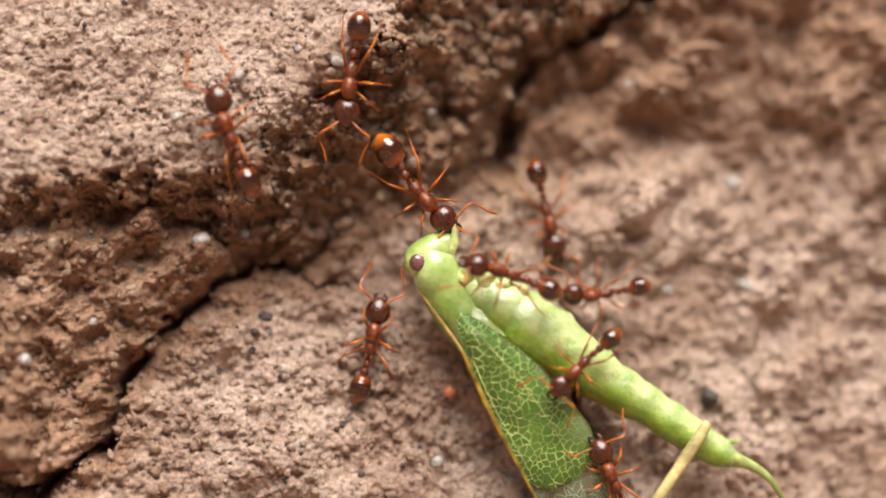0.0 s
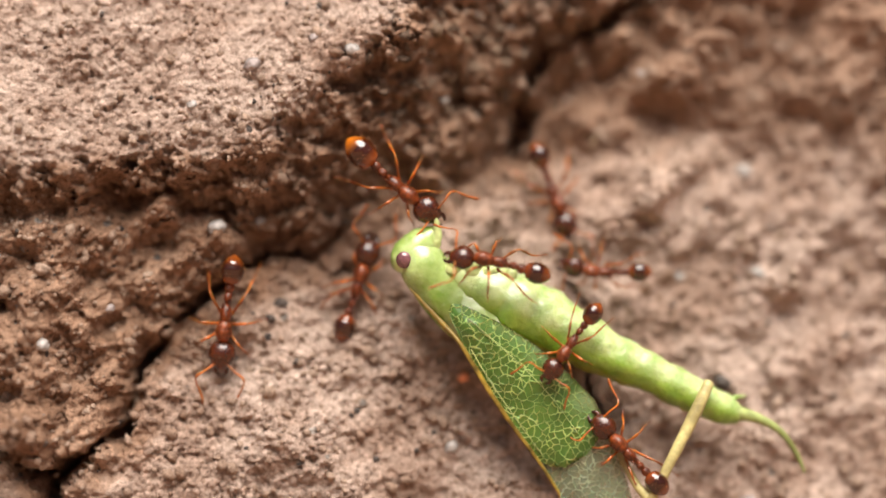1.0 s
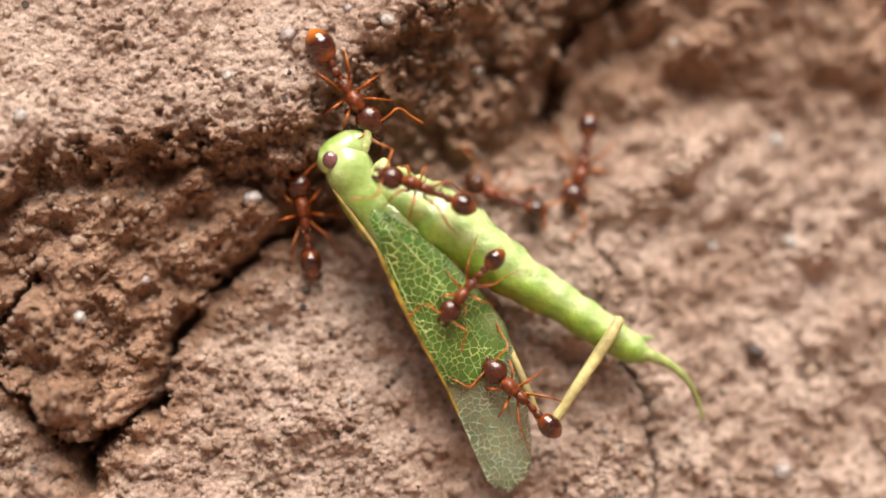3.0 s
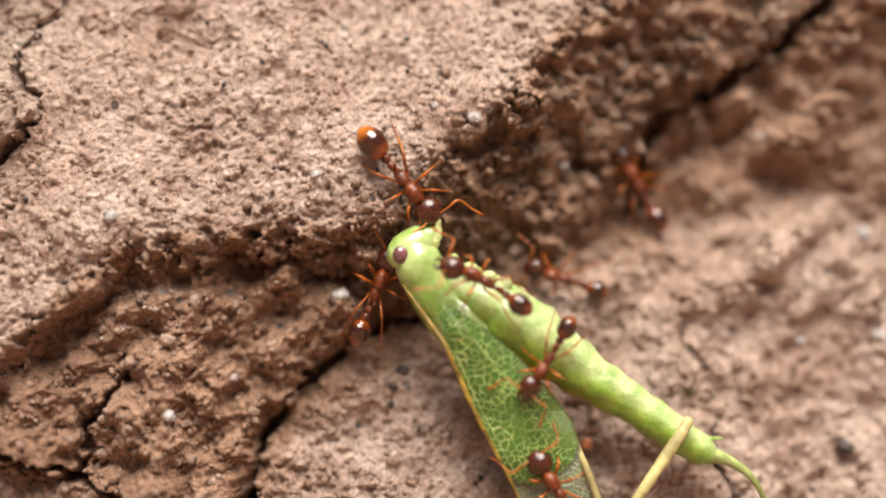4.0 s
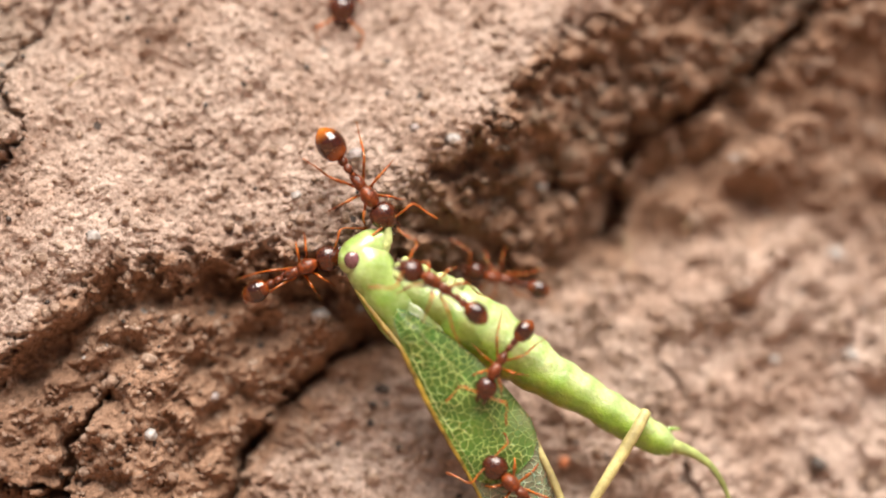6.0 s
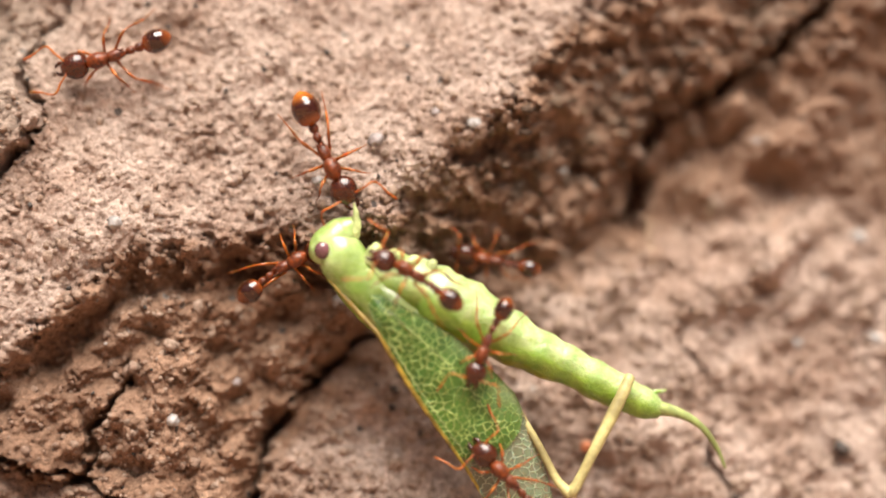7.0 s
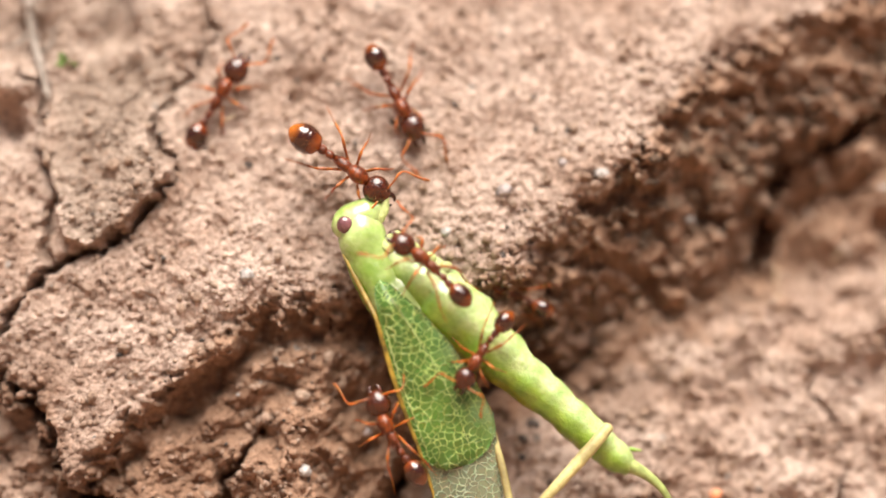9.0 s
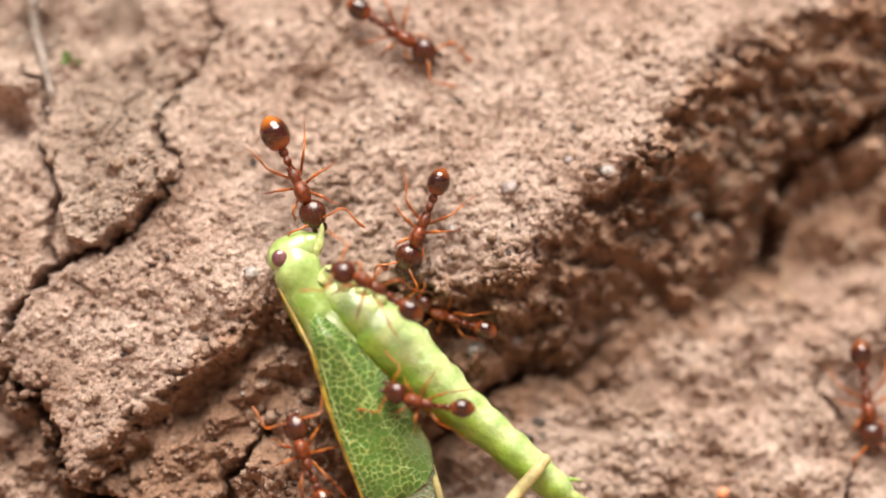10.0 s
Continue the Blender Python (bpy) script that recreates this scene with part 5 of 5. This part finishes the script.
    walk(waist, [(0.00, nod(-0.74, 6)), (0.50, nod(-0.74, -4)), (1.00, nod(-0.74, 6)), (1.50, nod(-0.74, -0)), (2.00, nod(-0.74, -8)), (2.20, nod(-0.74, 1)), (3.30, nod(-0.74, 1)), (3.50, nod(-0.74, -9)), (4.00, nod(-0.74, -4)), (4.50, nod(-0.74, -12)), (5.00, nod(-0.74, -7)), (5.50, nod(-0.74, -8)), (6.00, nod(-0.74, -7)), (7.50, nod(-0.74, -3)), (8.00, nod(-0.74, 1)), (8.20, nod(-0.74, -1)), (8.50, nod(-0.74, -3)), (9.00, nod(-0.74, -5)), (9.50, nod(-0.74, -7)), (10.00, nod(-0.74, 4))])
    step(legs, 7, 2, 4)
    ant, head, waist, legs = ants["left_guard"]
    walk(ant, [
        (0.00, crawl(-5.03, -1.49, -6.33, 78)),
        (0.50, crawl(-5.71, -0.76, -4.00, 82)),
        (1.00, crawl(-6.22, -0.93, -4.46, 73)),
        (1.50, crawl(-7.52, -0.41, -3.63, 77)),
        (2.00, crawl(-8.85, -0.76, -3.06, 95)),
        (2.20, crawl(-8.80, -0.52, -3.13, 91)),
        (3.30, crawl(-10.42, -1.61, -2.72, 101)),
        (3.50, crawl(-10.54, -1.62, -2.53, 97)),
        (4.00, crawl(-10.48, -2.37, -1.85, 68)),
        (4.50, crawl(-11.38, -2.90, -1.07, 57)),
        (5.00, crawl(-12.42, -3.11, -0.76, 68)),
        (5.50, crawl(-12.80, -3.77, -0.29, 48)),
        (6.00, crawl(-12.81, -3.78, -0.26, 24)),
        (7.30, crawl(-15.59, -3.94, -0.67, 33)),
        (7.50, crawl(-17.12, -3.96, -0.21, 72)),
        (8.00, crawl(-18.69, -4.31, 1.42, 77)),
        (8.20, crawl(-20.18, -4.22, 2.54, 96)),
        (8.50, crawl(-21.12, -3.74, 4.25, 85)),
        (9.00, crawl(-22.51, -2.56, 8.64, 58)),
        (9.50, crawl(-17.95, -1.54, 12.15, 4)),
        (10.00, crawl(-15.24, -1.64, 11.07, -33)),
    ])
    walk(head, [(0.00, nod(0.84, 2)), (0.50, nod(0.84, 3)), (1.00, nod(0.84, 0)), (1.50, nod(0.84, 3)), (2.00, nod(0.84, -4)), (2.20, nod(0.84, -0)), (3.30, nod(0.84, 1)), (3.50, nod(0.84, 0)), (4.00, nod(0.84, 1)), (4.50, nod(0.84, 2)), (5.00, nod(0.84, 0)), (5.50, nod(0.84, 5)), (6.00, nod(0.84, -4)), (7.50, nod(0.84, -11)), (8.00, nod(0.84, 1)), (8.20, nod(0.84, -0)), (8.50, nod(0.84, -2)), (9.00, nod(0.84, -0)), (9.50, nod(0.84, 1)), (10.00, nod(0.84, 1))])
    walk(waist, [(0.00, nod(-0.74, -2)), (0.50, nod(-0.74, -3)), (1.00, nod(-0.74, -0)), (1.50, nod(-0.74, -3)), (2.00, nod(-0.74, 4)), (2.20, nod(-0.74, 0)), (3.30, nod(-0.74, -1)), (3.50, nod(-0.74, -0)), (4.00, nod(-0.74, -1)), (4.50, nod(-0.74, -2)), (5.00, nod(-0.74, -0)), (5.50, nod(-0.74, -5)), (6.00, nod(-0.74, 4)), (7.50, nod(-0.74, 11)), (8.00, nod(-0.74, -1)), (8.20, nod(-0.74, 0)), (8.50, nod(-0.74, 2)), (9.00, nod(-0.74, 0)), (9.50, nod(-0.74, -1)), (10.00, nod(-0.74, -1))])
    step(legs, 17, 5, 5)
    ant, head, waist, legs = ants["turner"]
    walk(ant, [
        (0.00, crawl(2.31, 0.54, -1.13, -76)),
        (0.50, crawl(1.60, 0.82, -0.81, -113)),
        (1.00, crawl(2.08, 0.83, -0.82, -69)),
        (1.50, crawl(2.23, 0.73, -0.90, -65, 0, -15)),
        (2.00, crawl(1.90, 0.81, -0.91, -84, 0, -38)),
        (2.20, crawl(1.82, 0.85, -0.76, -89, 0, -38)),
        (3.30, crawl(1.71, 0.79, -0.91, -115)),
        (3.50, crawl(1.19, 0.75, -0.74, -137)),
        (3.75, crawl(0.85, 1.49, 0.99, -188)),
        (4.00, crawl(0.43, 1.78, 2.68, -240)),
        (4.50, crawl(2.17, 0.63, 7.10, -300)),
        (5.00, crawl(0.91, -0.06, 10.38, -257)),
        (5.50, crawl(0.25, 0.52, 13.60, -257)),
        (6.00, crawl(-0.50, 0.94, 16.02, -261)),
        (10.00, crawl(-2.10, 1.39, 17.30, -262)),
    ])
    walk(head, [(0.00, nod(0.84, -1)), (0.50, nod(0.84, -5)), (1.00, nod(0.84, -1)), (1.50, nod(0.84, -2)), (2.00, nod(0.84, -5)), (2.20, nod(0.84, -5)), (3.30, nod(0.84, -8)), (3.50, nod(0.84, -5)), (3.75, nod(0.84, -2)), (4.00, nod(0.84, 1)), (4.50, nod(0.84, 1)), (5.00, nod(0.84, -0)), (5.50, nod(0.84, 1)), (6.00, nod(0.84, 1)), (10.00, nod(0.84, 1))])
    walk(waist, [(0.00, nod(-0.74, 1)), (0.50, nod(-0.74, 5)), (1.00, nod(-0.74, 1)), (1.50, nod(-0.74, 2)), (2.00, nod(-0.74, 5)), (2.20, nod(-0.74, 5)), (3.30, nod(-0.74, 8)), (3.50, nod(-0.74, 5)), (3.75, nod(-0.74, 2)), (4.00, nod(-0.74, -1)), (4.50, nod(-0.74, -1)), (5.00, nod(-0.74, 0)), (5.50, nod(-0.74, -1)), (6.00, nod(-0.74, -1)), (10.00, nod(-0.74, -1))])
    step(legs, 17, 5, 6)
    ant, head, waist, legs = ants["runner_down"]
    walk(ant, [
        (0.00, crawl(-5.96, -2.75, 4.44, -97)),
        (0.50, crawl(-8.59, -3.07, 2.88, -121)),
        (1.00, crawl(-11.70, -2.11, -6.11, -96)),
        (1.50, crawl(-13.11, -4.01, -13.48, -78)),
        (2.00, crawl(-13.28, -5.32, -18.99, -89)),
        (10.00, crawl(-18.56, -4.90, -14.02, -91)),
    ])
    walk(head, [(0.00, nod(0.84, 3)), (0.50, nod(0.84, -2)), (1.00, nod(0.84, 3)), (1.50, nod(0.84, 1)), (2.00, nod(0.84, 0)), (10.00, nod(0.84, 0))])
    walk(waist, [(0.00, nod(-0.74, -3)), (0.50, nod(-0.74, 2)), (1.00, nod(-0.74, -3)), (1.50, nod(-0.74, -1)), (2.00, nod(-0.74, -0)), (10.00, nod(-0.74, -0))])
    step(legs, 17, 5, 7)
    ant, head, waist, legs = ants["runner_up"]
    walk(ant, [
        (0.00, crawl(-10.77, -3.81, 2.18, 110)),
        (0.50, crawl(-10.52, -1.48, 9.33, 83)),
        (1.00, crawl(-10.88, -0.63, 12.35, 86)),
        (10.00, crawl(-21.56, -0.45, 22.75, 85)),
    ])
    walk(head, [(0.00, nod(0.84, -3)), (0.50, nod(0.84, -1)), (1.00, nod(0.84, -1)), (10.00, nod(0.84, -1))])
    walk(waist, [(0.00, nod(-0.74, 3)), (0.50, nod(-0.74, 1)), (1.00, nod(-0.74, 1)), (10.00, nod(-0.74, 1))])
    step(legs, 17, 5, 8)
    ant, head, waist, legs = ants["left_comer"]
    walk(ant, [
        (0.00, crawl(-2.98, 1.64, 26.31, -89)),
        (5.50, crawl(-9.37, 0.57, 17.96, -94)),
        (6.00, crawl(-11.09, -0.78, 12.12, -96)),
        (6.20, crawl(-11.66, -1.40, 9.71, -127)),
        (7.30, crawl(-24.82, -3.84, 7.09, -165)),
        (7.50, crawl(-25.79, -4.28, 5.85, -150)),
        (8.00, crawl(-27.88, -4.65, -0.08, -94)),
        (8.20, crawl(-27.41, -5.60, -4.11, -92)),
        (8.50, crawl(-25.09, -5.45, -8.39, -58)),
        (9.00, crawl(-22.36, -4.60, -12.92, -80)),
        (10.00, crawl(-22.03, -5.03, -15.15, -83)),
    ])
    walk(head, [(0.00, nod(0.84, 0)), (5.50, nod(0.84, -1)), (6.00, nod(0.84, -0)), (6.20, nod(0.84, 0)), (7.50, nod(0.84, -7)), (8.00, nod(0.84, 0)), (8.20, nod(0.84, -1)), (8.50, nod(0.84, 2)), (9.00, nod(0.84, -2)), (10.00, nod(0.84, 2))])
    walk(waist, [(0.00, nod(-0.74, -0)), (5.50, nod(-0.74, 1)), (6.00, nod(-0.74, 0)), (6.20, nod(-0.74, -0)), (7.50, nod(-0.74, 7)), (8.00, nod(-0.74, -0)), (8.20, nod(-0.74, 1)), (8.50, nod(-0.74, -2)), (9.00, nod(-0.74, 2)), (10.00, nod(-0.74, -2))])
    step(legs, 17, 5, 9)
    ant, head, waist, legs = ants["top_comer"]
    walk(ant, [
        (0.00, crawl(1.41, 2.50, 24.20, -81)),
        (7.50, crawl(-12.35, -0.32, 18.92, -82)),
        (8.20, crawl(-16.18, -1.73, 10.86, -84)),
        (8.50, crawl(-16.30, -2.03, 9.56, -82)),
        (9.00, crawl(-14.99, -2.52, 8.35, -63)),
        (9.50, crawl(-13.81, -2.84, 5.56, -86)),
        (10.00, crawl(-14.21, -3.59, 2.87, -114)),
    ])
    walk(head, [(0.00, nod(0.84, 1)), (7.50, nod(0.84, 1)), (8.20, nod(0.84, 1)), (8.50, nod(0.84, 1)), (9.00, nod(0.84, -1)), (9.50, nod(0.84, -2)), (10.00, nod(0.84, -4))])
    walk(waist, [(0.00, nod(-0.74, -1)), (7.50, nod(-0.74, -1)), (8.20, nod(-0.74, -1)), (8.50, nod(-0.74, -1)), (9.00, nod(-0.74, 1)), (9.50, nod(-0.74, 2)), (10.00, nod(-0.74, 4))])
    step(legs, 17, 5, 10)
    ant, head, waist, legs = ants["right_comer"]
    walk(ant, [
        (0.00, crawl(27.99, 2.88, -4.71, -97)),
        (9.00, crawl(12.22, 2.22, 0.19, -72)),
        (9.50, crawl(8.12, 0.98, -0.86, -71)),
        (10.00, crawl(4.38, 0.05, -4.73, -83)),
    ])
    walk(head, [(0.00, nod(0.84, -1)), (9.00, nod(0.84, 3)), (9.50, nod(0.84, -1)), (10.00, nod(0.84, 1))])
    walk(waist, [(0.00, nod(-0.74, 1)), (9.00, nod(-0.74, -3)), (9.50, nod(-0.74, 1)), (10.00, nod(-0.74, -1))])
    step(legs, 17, 5, 11)


motions()
